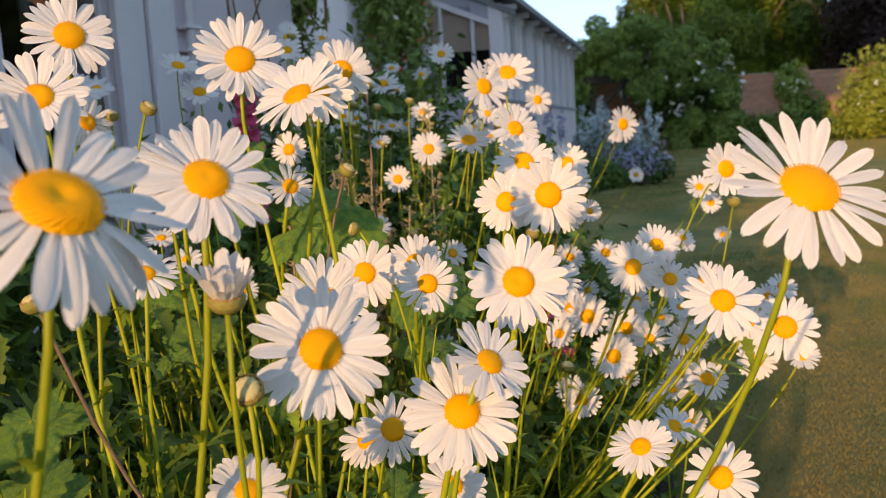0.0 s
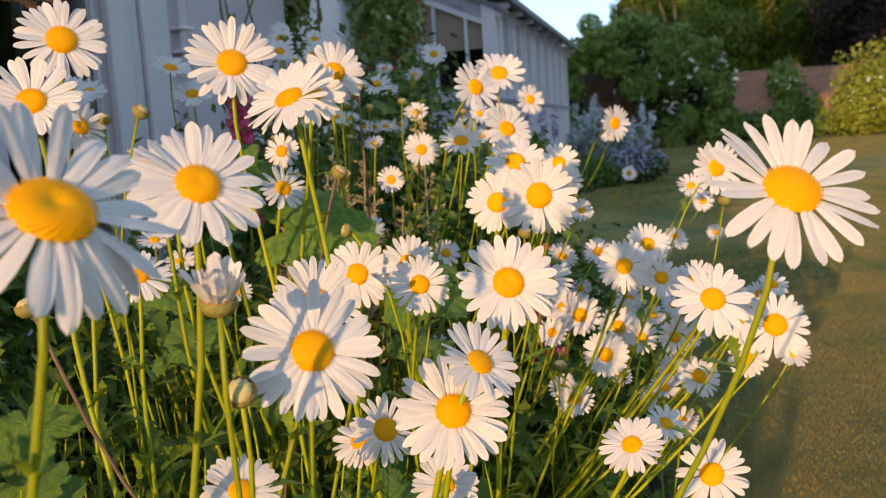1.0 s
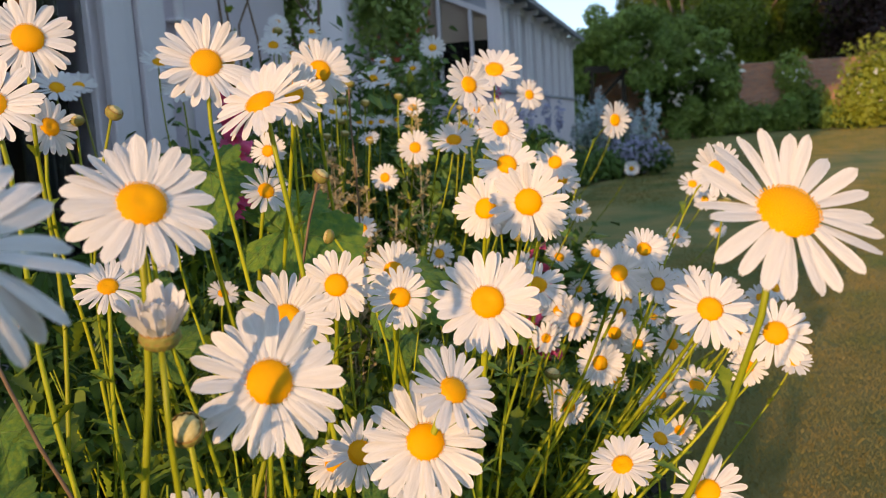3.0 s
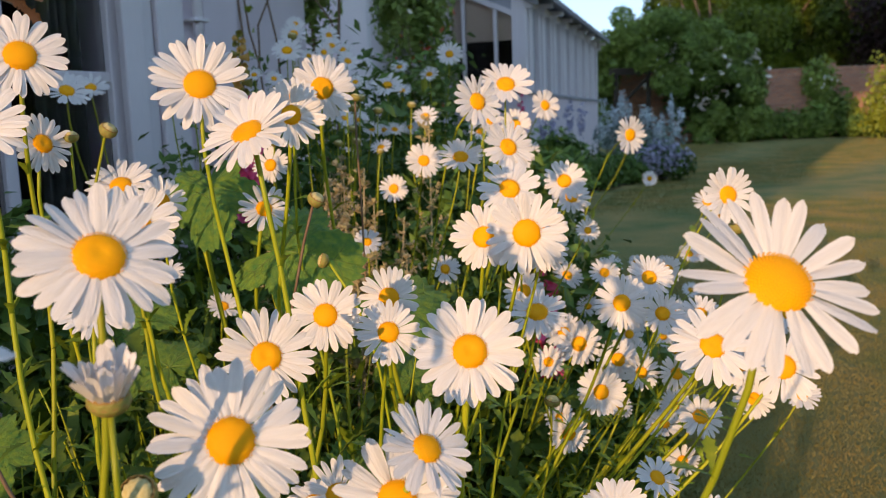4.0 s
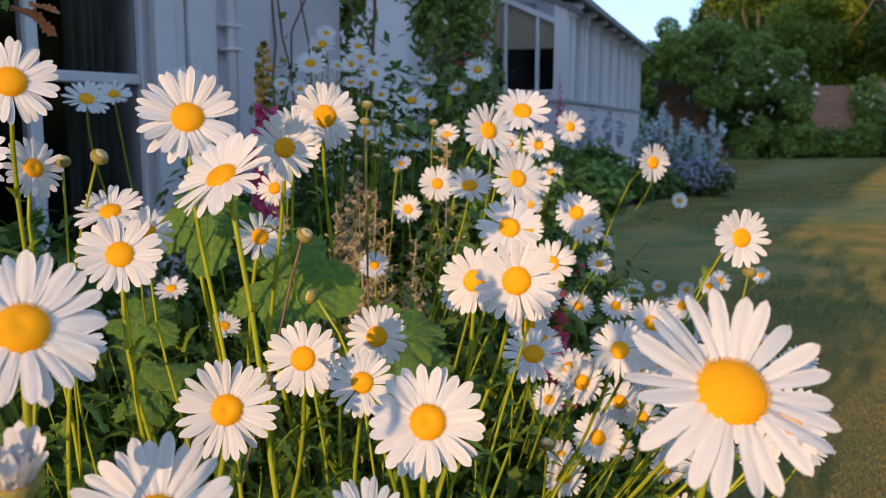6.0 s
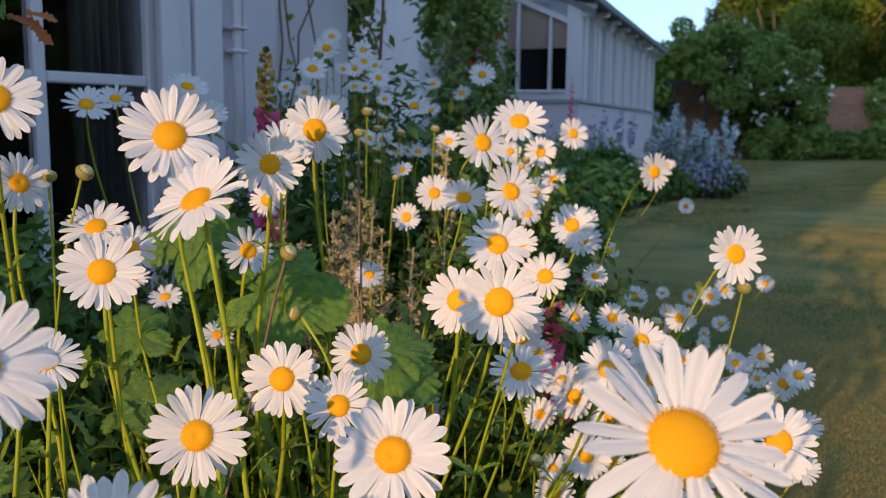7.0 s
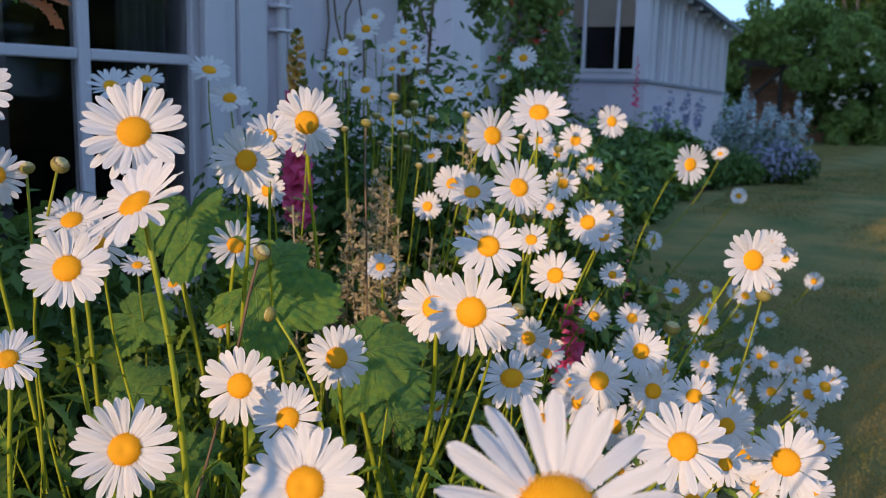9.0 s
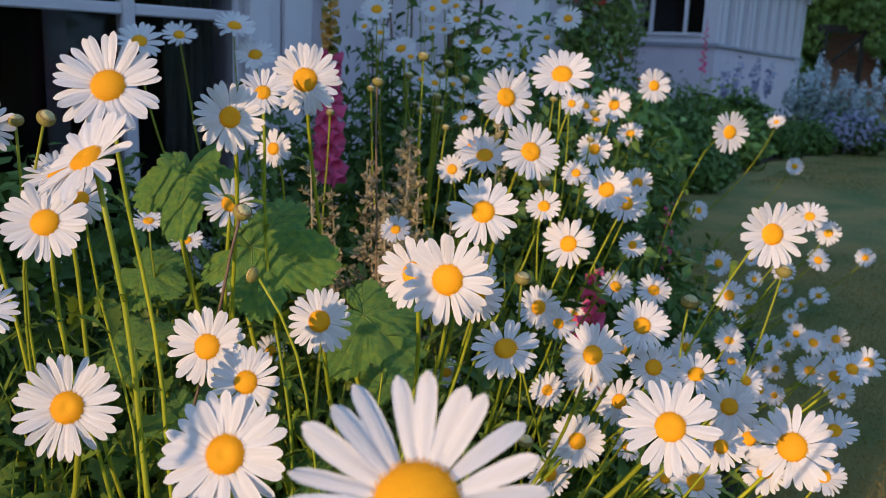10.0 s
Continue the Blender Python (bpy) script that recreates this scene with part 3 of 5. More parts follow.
def daisy(x, y, z, wide, side=None, up=None, lean=None, cup=None, rays=None, broad=1.0, bow=None, sag=6):
    r = random.Random(int(x * 9973 + y * 7919 + z * 6007 + 50000))
    centre = Vector((x, y, z))
    near = (centre - VIEW).length < 1.32
    sight = (VIEW - centre).normalized()
    right = Vector((-sight.y, sight.x, 0)).normalized()
    above = sight.cross(right) if sight.cross(right).z > 0 else right.cross(sight)
    side = r.uniform(-18, 34 if x > 0.0 else 18) if side is None else side
    up = (r.uniform(34, 56) if x - 0.466 * y < -1.0 else r.uniform(6, 34)) if up is None else up
    n = (sight + right * math.tan(radians(side)) + above * math.tan(radians(up))).normalized()
    radius = 0.5 * wide
    slant = bow if bow is not None else (0.0 if lean else 0.9)
    lean = lean or (-0.04 - 1.15 * min(0.42, max(0.0, x + 0.06)) - 0.25 * min(0.0, x + 0.1) + r.uniform(-0.12, 0.08), r.uniform(-0.10, 0.14))
    lean = (min(lean[0], float(bed_edge(y + lean[1])) - 0.02 - x), lean[1])
    cup = r.uniform(3, 16) if cup is None else cup
    ob = new("daisy")
    ob.location = (x + lean[0], y + lean[1], 0.02)
    kind = "half-open white daisy with petals still upright on a green stem" if cup > 40 else ("large white ox-eye daisy with yellow middle on a tall stem" if wide > 0.072 else "white ox-eye daisy with yellow middle on a thin stem")
    tagged(ob, kind, "flower", "ox-eye daisies in the bed")
    back = centre - n * radius * 0.30
    down = Matrix.Translation(-ob.location)
    pts = stem_line(back, n, lean, r, slant)
    thick = r.uniform(0.0021, 0.0027) if wide > 0.06 and near else r.uniform(0.0015, 0.0020)
    rel = [p - ob.location for p in pts]
    part("stem", mesh_of("stem", *tube(rel, [thick * (1.25 - 0.35 * i / 14) for i in range(15)], 7), STEM), ob)
    head = down @ Matrix.Translation(centre - n * 0.02 * radius) @ turned(n) @ pose(0, 0, 0, 0, 0, r.uniform(0, 360))
    core = 0.20 if cup > 40 else r.uniform(0.31, 0.36)
    disc = part("disc", DISCS[r.randrange(3)], ob, head @ Matrix.Diagonal((radius * core, radius * core, radius * core, 1)), "yellow dome of tiny florets")
    if cup > 40:
        part("calyx", SCALES, ob, head @ Matrix.Translation((0, 0, -0.06 * radius)) @ Matrix.Diagonal((radius * 0.31, radius * 0.31, radius * 0.28, 1)), "cup of green scales with dry brown rims")
    else:
        part("calyx", CALYXES, ob, head @ Matrix.Translation((0, 0, -0.02 * radius)) @ Matrix.Diagonal((radius * 0.30, radius * 0.30, radius * 0.36, 1)))
    if near or cup > 40:
        inner = Matrix.Diagonal((1 / core, 1 / core, 1 / core, 1))
        count = rays or r.randint(22, 28)
        spread = broad * r.uniform(0.84, 1.04)
        droop = (sag * head[2][0], sag * head[2][1]) if cup < 40 else (0, 0)
        for i in range(count):
            part("petal", PETALS[r.randrange(10)], disc, inner @ petal_pose(i, count, r, cup, spread, droop))
    else:
        part("petals", RAYS[r.randrange(6)], ob, head @ Matrix.Diagonal((radius, radius, radius, 1)))
    leaves = r.randint(10, 14) if near else 3
    for i in range(leaves):
        k = r.randint(3, 12)
        size = r.uniform(0.026, 0.052) * (1.2 if k < 7 else 0.75)
        part("leaf", STEMLEAVES[r.randrange(5)], ob, Matrix.Translation(rel[k]) @ pose(0, 0, 0, 0, r.uniform(-55, -10), r.uniform(0, 360)) @ Matrix.Diagonal((size, size, size, 1)))
    return ob


daisy(-0.142, 0.310, 0.8355, 0.096, side=4, up=34, lean=(-0.36, 0.02), cup=4, rays=21, broad=1.0, bow=0.0, sag=45)
daisy(0.196, 0.490, 0.810, 0.102, side=20, up=34, lean=(-0.64, 0.10), cup=9, rays=22, broad=0.88, sag=26)
daisy(-0.121, 0.440, 0.776, 0.058, side=-6, up=58, cup=84, rays=38, broad=1.15)
daisy(-0.137, 0.480, 0.835, 0.079, side=4, up=26, lean=(-0.05, 0.05))
daisy(-0.085, 0.501, 0.731, 0.086, side=0, up=5, lean=(-0.05, 0.03))
daisy(0.015, 0.557, 0.703, 0.061, side=25, up=22)
daisy(-0.005, 0.565, 0.668, 0.080, side=0, up=8, lean=(-0.10, 0.05))
daisy(-0.142, 0.524, 0.637, 0.052)
daisy(0.041, 0.631, 0.742, 0.075, side=0, up=10, lean=(-0.12, 0.05))
daisy(-0.016, 0.622, 0.593, 0.052)
daisy(-0.112, 0.691, 0.726, 0.074, side=0, up=6)
daisy(-0.130, 0.748, 0.893, 0.084, side=-44, up=60, lean=(0.17, -0.02), cup=12, sag=22)
daisy(-0.064, 0.695, 0.614, 0.060)
daisy(-0.089, 0.722, 0.596, 0.052)
daisy(-0.032, 0.801, 0.716, 0.059, side=0, up=12)
daisy(-0.096, 0.855, 0.721, 0.071, side=-5, up=8)
daisy(-0.358, 0.766, 0.906, 0.086, side=-15, up=32)
daisy(0.164, 0.822, 0.540, 0.065)
daisy(0.097, 0.935, 0.782, 0.084, side=0, up=3)
daisy(-0.209, 0.890, 0.939, 0.095, side=0, up=28, lean=(0.08, 0.03))
daisy(-0.304, 0.829, 0.737, 0.063, side=-5, up=36, lean=(-0.05, 0.02))
daisy(-0.279, 0.886, 0.810, 0.081, side=-5, up=24, lean=(0.06, 0.02))
daisy(0.117, 0.970, 0.761, 0.052)
daisy(0.054, 0.976, 0.774, 0.071, side=-10, up=8)
daisy(-0.266, 0.922, 0.828, 0.052, side=0, up=20)
daisy(-0.374, 0.881, 0.972, 0.087, side=0, up=26)
daisy(-0.146, 0.995, 0.909, 0.073, side=0, up=8)
daisy(-0.052, 1.003, 0.707, 0.069, side=0, up=8)
daisy(-0.326, 0.969, 0.843, 0.072, side=-15, up=50, lean=(0.10, 0.04))
daisy(0.233, 0.969, 0.507, 0.052)
daisy(0.303, 1.011, 0.641, 0.094, side=10, up=20)
daisy(-0.392, 0.944, 0.889, 0.064, side=25, up=20, lean=(0.08, 0.02))
daisy(0.283, 0.966, 0.444, 0.087)
daisy(0.088, 1.126, 0.813, 0.079, side=5, up=25)
daisy(-0.163, 1.104, 0.930, 0.056, side=10, up=30)
daisy(0.219, 1.108, 0.671, 0.071, side=0, up=5)
daisy(0.119, 1.140, 0.656, 0.080, side=0, up=38)
daisy(0.358, 1.091, 0.594, 0.052)
daisy(-0.213, 1.121, 0.799, 0.063, side=10, up=20)
daisy(-0.142, 1.172, 0.944, 0.085, side=5, up=12)
daisy(0.267, 1.185, 0.687, 0.063, side=12, up=22)
daisy(0.284, 1.185, 0.639, 0.057, side=8, up=18)
daisy(0.331, 1.182, 0.638, 0.057)
daisy(0.370, 1.178, 0.606, 0.063, side=15, up=5)
daisy(0.204, 1.190, 0.534, 0.066, side=5, up=0)
daisy(0.445, 1.201, 0.559, 0.098, side=5, up=12)
daisy(0.402, 1.235, 0.548, 0.052)
daisy(0.273, 1.276, 0.534, 0.054)
daisy(0.167, 1.258, 0.452, 0.060)
daisy(0.348, 1.244, 0.478, 0.066)
daisy(-0.246, 1.307, 0.845, 0.054, side=-20, up=10)
daisy(0.323, 1.277, 0.531, 0.054)
daisy(0.246, 1.311, 0.544, 0.065, side=0, up=10)
daisy(0.097, 1.388, 0.856, 0.083, side=25, up=22, lean=(-0.22, 0.00), bow=2.2)
daisy(0.430, 1.274, 0.492, 0.060)
daisy(0.415, 1.356, 0.775, 0.087, side=30, up=5, lean=(-0.30, -0.06), bow=1.8)
daisy(0.147, 1.344, 0.534, 0.052)
daisy(0.497, 1.275, 0.496, 0.054)
daisy(0.314, 1.315, 0.443, 0.049)
daisy(0.053, 1.422, 0.926, 0.087, side=30, up=15, lean=(-0.20, 0.00), bow=2.4)
daisy(0.336, 1.300, 0.392, 0.052)
daisy(0.197, 1.377, 0.552, 0.072)
daisy(0.024, 1.434, 0.842, 0.075, side=0, up=46)
daisy(0.114, 1.435, 0.775, 0.052)
daisy(0.117, 1.424, 0.628, 0.066)
daisy(0.516, 1.341, 0.531, 0.058)
daisy(0.151, 1.448, 0.721, 0.078, side=-5, up=20)
daisy(-0.459, 1.333, 0.722, 0.052)
daisy(0.340, 1.368, 0.454, 0.054)
daisy(0.260, 1.397, 0.445, 0.045)
daisy(0.411, 1.412, 0.559, 0.049)
daisy(-0.286, 1.385, 0.525, 0.052)
daisy(-0.354, 1.390, 0.625, 0.052)
daisy(0.143, 1.465, 0.595, 0.056)
daisy(0.170, 1.422, 0.420, 0.052)
daisy(0.183, 1.477, 0.547, 0.068)
daisy(0.194, 1.534, 0.792, 0.073, side=0, up=18)
daisy(0.304, 1.475, 0.508, 0.047)
daisy(-0.453, 1.429, 0.675, 0.054)
daisy(-0.032, 1.492, 0.485, 0.052)
daisy(-0.146, 1.563, 0.696, 0.052)
daisy(0.238, 1.583, 0.701, 0.044)
daisy(0.104, 1.626, 0.959, 0.098, side=5, up=42, lean=(-0.05, 0.00))
daisy(-0.015, 1.634, 0.632, 0.058)
daisy(0.219, 1.666, 0.754, 0.075)
daisy(0.575, 1.562, 0.546, 0.057)
daisy(0.557, 1.583, 0.525, 0.058)
daisy(0.277, 1.662, 0.612, 0.059)
daisy(0.317, 1.634, 0.501, 0.052)
daisy(0.237, 1.667, 0.500, 0.046)
daisy(0.213, 1.701, 0.602, 0.063)
daisy(0.400, 1.691, 0.609, 0.053)
daisy(0.340, 1.695, 0.509, 0.054)
daisy(0.408, 1.695, 0.530, 0.052)
daisy(0.122, 1.787, 0.784, 0.053)
daisy(0.139, 1.754, 0.526, 0.062)
daisy(0.231, 1.815, 0.770, 0.058)
daisy(-0.050, 1.700, 0.828, 0.070, side=0, up=18)
daisy(-0.123, 1.848, 0.767, 0.060)
daisy(-0.536, 1.756, 1.021, 0.083, side=18, up=59)
daisy(-0.505, 1.779, 0.969, 0.081, side=0, up=49)
daisy(0.481, 1.813, 0.408, 0.050)
daisy(-0.742, 1.758, 0.986, 0.094, side=10, up=47)
daisy(0.280, 1.939, 0.490, 0.054)
daisy(0.436, 1.910, 0.425, 0.053)
daisy(0.135, 2.005, 0.809, 0.071)
daisy(0.080, 2.027, 0.897, 0.052)
daisy(0.522, 1.918, 0.364, 0.044)
daisy(0.685, 1.936, 0.446, 0.063)
daisy(0.398, 2.080, 0.854, 0.086, side=38, up=0, lean=(-0.30, -0.05), bow=2.2)
daisy(0.566, 2.056, 0.698, 0.069)
daisy(0.524, 2.092, 0.407, 0.062)
daisy(0.444, 2.122, 0.420, 0.049)
daisy(-0.183, 2.191, 0.845, 0.054)
daisy(-0.805, 2.010, 1.005, 0.079, side=5, up=49)
daisy(-0.073, 2.214, 0.915, 0.065)
daisy(-0.392, 2.163, 1.081, 0.075, side=0, up=45)
daisy(0.624, 2.165, 0.649, 0.055)
daisy(0.149, 2.305, 0.888, 0.082, side=0, up=18)
daisy(-0.158, 2.301, 0.886, 0.052)
daisy(-0.215, 2.295, 0.889, 0.052)
daisy(-0.282, 2.291, 0.919, 0.057)
daisy(0.693, 2.157, 0.298, 0.059)
daisy(-0.377, 2.310, 0.997, 0.080)
daisy(-0.259, 2.373, 0.914, 0.057)
daisy(-0.193, 2.384, 0.886, 0.052)
daisy(-0.181, 2.398, 1.002, 0.087, side=0, up=45)
daisy(-0.126, 2.408, 0.890, 0.052)
daisy(0.696, 2.272, 0.338, 0.052)
daisy(0.234, 2.424, 0.934, 0.085, side=25, up=12)
daisy(0.647, 2.296, 0.369, 0.065)
daisy(0.646, 2.287, 0.304, 0.075)
daisy(0.186, 2.437, 0.813, 0.070)
daisy(0.099, 2.443, 0.844, 0.062)
daisy(-0.398, 2.391, 1.001, 0.074)
daisy(0.555, 2.329, 0.279, 0.054)
daisy(0.059, 2.578, 0.872, 0.075)
daisy(0.617, 2.457, 0.311, 0.046)
daisy(0.402, 2.520, 0.358, 0.047)
daisy(0.720, 2.484, 0.315, 0.046)
daisy(-0.161, 2.621, 0.995, 0.058)
daisy(-0.294, 2.610, 1.025, 0.052)
daisy(-0.378, 2.598, 1.111, 0.056, side=0, up=20)
daisy(-0.380, 2.604, 1.060, 0.058)
daisy(-0.313, 2.616, 1.085, 0.065)
daisy(-0.523, 2.585, 1.042, 0.055)
daisy(-0.419, 2.651, 0.918, 0.052)
daisy(-0.368, 2.695, 1.060, 0.055)
daisy(-0.462, 2.685, 0.980, 0.060)
daisy(-0.024, 2.751, 1.103, 0.083, side=0, up=32)
daisy(-0.342, 2.720, 1.127, 0.060)
daisy(-0.375, 2.718, 1.139, 0.070)
daisy(-0.603, 2.679, 1.061, 0.052)
daisy(-0.485, 2.710, 1.177, 0.084)
daisy(0.452, 2.770, 0.437, 0.078)
daisy(0.516, 2.744, 0.294, 0.052)
daisy(-0.092, 2.841, 1.051, 0.063)
daisy(-0.397, 2.822, 1.180, 0.070)
daisy(0.716, 2.776, 0.470, 0.070)
daisy(0.664, 2.782, 0.300, 0.046)
daisy(-0.192, 2.935, 1.084, 0.061)
daisy(0.551, 2.889, 0.432, 0.046)
daisy(0.565, 2.880, 0.375, 0.054)
daisy(-0.479, 2.907, 1.128, 0.054)
daisy(0.390, 2.945, 0.559, 0.063)
daisy(0.642, 2.909, 0.419, 0.054)
daisy(0.564, 2.968, 0.300, 0.056)
daisy(-0.539, 3.017, 1.241, 0.067)
daisy(0.701, 3.207, 0.274, 0.054)
daisy(0.808, 3.215, 0.266, 0.069)
daisy(0.773, 3.315, 0.205, 0.053)
daisy(0.649, 3.544, 0.808, 0.064)
daisy(0.737, 3.607, 0.648, 0.066)


for i in range(9):
    yy = 1.5 + 1.3 * dice.random()
    daisy(0.22 + 0.20 * yy * dice.random() + 0.08, yy, 0.28 + 0.32 * dice.random(), 0.046 + 0.016 * dice.random())

# ---- buds ----
def bud_mesh():
    """The pale head of a bud, radius 1: folded ray tips drawn in to the middle."""
    verts, faces = [], []
    prof = ((0.60, -0.55), (0.86, -0.25), (0.93, 0.05), (0.84, 0.38), (0.58, 0.64), (0.24, 0.70), (0.06, 0.60))
    for i, (q, z) in enumerate(prof):
        for j in range(24):
            a = 2 * math.pi * j / 24
            k = q * (1.05 if j % 2 else 0.95)
            verts.append((k * math.cos(a), k * math.sin(a), z + (0.03 if j % 2 and i > 2 else 0)))
    for i in range(len(prof) - 1):
        for j in range(24):
            a, b = i * 24 + j, i * 24 + (j + 1) % 24
            faces.append((a, b, b + 24, a + 24))
    faces.append(tuple(range(6 * 24, 7 * 24)))
    return mesh_of("bud", verts, faces, BUD)


BUDS = bud_mesh()


def bud(x, y, z, wide, lean=(0.05, 0.03), tilt=(0.2, -0.2, 1.0), brown=False):
    r = random.Random(int(x * 997 + y * 7919 + z * 607 + 9000))
    n = Vector(tilt).normalized()
    top = Vector((x, y, z)) - n * 0.4 * wide
    ob = new("daisy_bud")
    ob.location = (x + lean[0], y + lean[1], 0.02)
    tagged(ob, "closed cream daisy bud with green scales on a stem", "bud", "daisy buds in the bed")
    rel = [p - ob.location for p in stem_line(top, n, lean, r)]
    part("stem", mesh_of("stem", *tube(rel, 0.0016, 6), TWIG if brown else STEM), ob)
    m = Matrix.Translation(Vector((x, y, z)) - ob.location) @ turned(n) @ pose(0, 0, 0, 0, 0, r.uniform(0, 360)) @ Matrix.Diagonal((wide / 2, wide / 2, wide / 2 * r.uniform(0.85, 1.1), 1))
    head = part("bud", BUDS, ob, m)
    part("scale_cup", SCALES, head, None, "green scales with dry brown rims")


bud(-0.12, 0.97, 0.82, 0.017, (-0.20, 0.02), (0.6, -0.3, 0.8), brown=True)
bud(-0.12, 0.99, 0.752, 0.015, (0.09, 0.03), (-0.9, -0.2, 0.3))
bud(-0.33, 0.96, 0.90, 0.017, (-0.08, 0.02), (0.6, -0.2, 0.7))
bud(-0.375, 0.97, 0.895, 0.015, (0.0, 0.02))
bud(-0.12, 0.46, 0.72, 0.017, (0.0, 0.02), (0.1, -0.7, 0.6))
bud(-0.300, 0.60, 0.752, 0.018, (0.30, 0.05), (-0.3, -0.2, 1.0), brown=True)
bud(0.10, 1.52, 0.80, 0.022, (0.03, 0.0))
bud(0.33, 1.50, 0.64, 0.024, (0.0, 0.0))
bud(0.44, 1.40, 0.72, 0.020, (-0.1, 0.0), (0.3, 0.1, 1))
bud(-0.23, 2.0, 0.98, 0.024, (0.0, 0.0))
bud(0.14, 1.20, 0.52, 0.020)
bud(0.11, 1.30, 0.70, 0.020)
bud(-0.02, 0.72, 0.60, 0.020)
bud(-0.133, 1.415, 0.939, 0.016, (0.03, 0.05), (0.2, 0.1, 1.0), brown=True)
bud(-0.317, 2.188, 0.936, 0.021, (0.0, 0.02))
bud(-0.228, 2.202, 0.965, 0.021, (0.0, 0.02))
bud(-0.244, 2.197, 0.942, 0.021, (0.0, 0.02))
bud(-0.187, 2.203, 0.933, 0.021, (0.0, 0.02))
bud(-0.249, 2.190, 0.892, 0.021, (0.0, 0.02))
bud(-0.241, 2.187, 0.862, 0.021, (0.0, 0.02))
bud(-0.284, 2.181, 0.858, 0.021, (0.0, 0.02))
bud(-0.105, 2.214, 0.944, 0.021, (0.0, 0.02))
bud(-0.386, 2.205, 1.118, 0.021, (0.0, 0.02))
bud(0.112, 2.230, 0.871, 0.021, (0.0, 0.02))
for i in range(18):
    bud(-0.4 + 0.55 * dice.random(), 1.7 + 1.1 * dice.random(), 0.55 + 0.40 * dice.random(), 0.015, (dice.uniform(-0.12, 0.12), dice.uniform(-0.05, 0.1)))

# ---- foliage of the bed ----


def narrow_leaves(count, x_lo, y_lo, y_hi, z_hi, length, seed):
    """Narrow upright leaves rooted over the bed, from the ground to z_hi."""
    r = np.random.default_rng(seed)
    y = y_lo + (y_hi - y_lo) * r.random(count)
    right = bed_edge(y) - 0.02
    x = x_lo + (right - x_lo) * r.random(count)
    edge = np.clip((right - x) / 0.35, 0.15, 1.0)
    z = z_hi * edge * r.random(count) ** 0.8 * np.where((y < 1.1) & (x < 0.0), 0.5, 1.0)
    a, rise = r.random(count) * 6.283, 0.35 + 0.9 * r.random(count)
    d = np.stack([np.cos(a) * np.cos(rise), np.sin(a) * np.cos(rise), np.sin(rise)], 1)
    s = np.stack([-np.sin(a), np.cos(a), 0 * a], 1)
    ln = (length * (0.5 + r.random(count)))[:, None]
    w = ln * (0.07 + 0.05 * r.random(count))[:, None]
    c = np.stack([x, y, z], 1)
    tipdrop = np.array([0, 0, 1.0]) * ln * 0.18
    verts = np.stack([c, c + d * ln * 0.35 - s * w, c + d * ln * 0.35 + s * w, c + d * ln * 0.75 - s * w * 0.8 - tipdrop * 0.4, c + d * ln * 0.75 + s * w * 0.8 - tipdrop * 0.4, c + d * ln - tipdrop], 1).reshape(-1, 3)
    k = 6 * np.arange(count)[:, None]
    faces = [tuple(f) for f in np.concatenate([k + [0, 2, 1], k + [3, 4, 5]], 0)] + [tuple(f) for f in k + [1, 2, 4, 3]]
    return verts, faces


def thin_stems(count, seed):
    r = random.Random(seed)
    pieces = []
    for i in range(count):
        y = 0.45 + 2.2 * r.random()
        x = -0.75 + 0.90 * r.random() ** 0.8
        h = (0.30 + 0.32 * r.random()) * min(1.0, 0.35 + 2.0 * (0.58 + 0.2 * (y - 1) - x))
        lx, ly = r.uniform(-0.08, 0.10) + (0.9 * r.random() + 0.2) * max(0.0, x + 0.15), r.uniform(-0.12, 0.12)
        bow = r.uniform(-0.04, 0.04)
        if x + lx > bed_edge(y) - 0.10:
            continue
        pts = [(x + lx * (1.6 * t - 0.6 * t ** 3) + bow * math.sin(3 * t), y + ly * t * t, h * t) for t in (0, 0.1, 0.25, 0.45, 0.65, 0.85, 1.0)]
        pieces.append(tube(pts, [0.0019, 0.0018, 0.0017, 0.0016, 0.0015, 0.0013, 0.0009], 5))
    return join(*pieces)




def toothed_leaves(count, seed):
    """Stem leaves joined, strewn through the clumps up to just below the flowers."""
    r = random.Random(seed)
    verts, faces = [], []
    shapes = [(np.array([v.co[:] for v in m.vertices]), [tuple(f.vertices) for f in m.polygons]) for m in STEMLEAVES]
    for i in range(count):
        y = 0.35 + 2.3 * r.random() ** 1.3
        x = -0.8 + (1.14 + 0.12 * y) * r.random() ** 0.85
        if x > bed_edge(y):
            continue
        top = 0.60 * min(1.0, 0.25 + 1.6 * max(0.0, 0.06 + bed_edge(y) - x))
        z = top * r.random() ** 0.7
        if y < 1.1 and x < 0.0 and z > 0.22 and r.random() < 0.7:
            continue
        s = r.uniform(0.03, 0.075)
        m = np.array(pose(x, y, z, r.uniform(-25, 25), r.uniform(-70, -5), r.uniform(0, 360)))
        v, f = shapes[r.randrange(5)]
        k = len(verts)
        verts += list((v * s) @ m[:3, :3].T + m[:3, 3])
        faces += [tuple(q + k for q in p) for p in f]
    return verts, faces


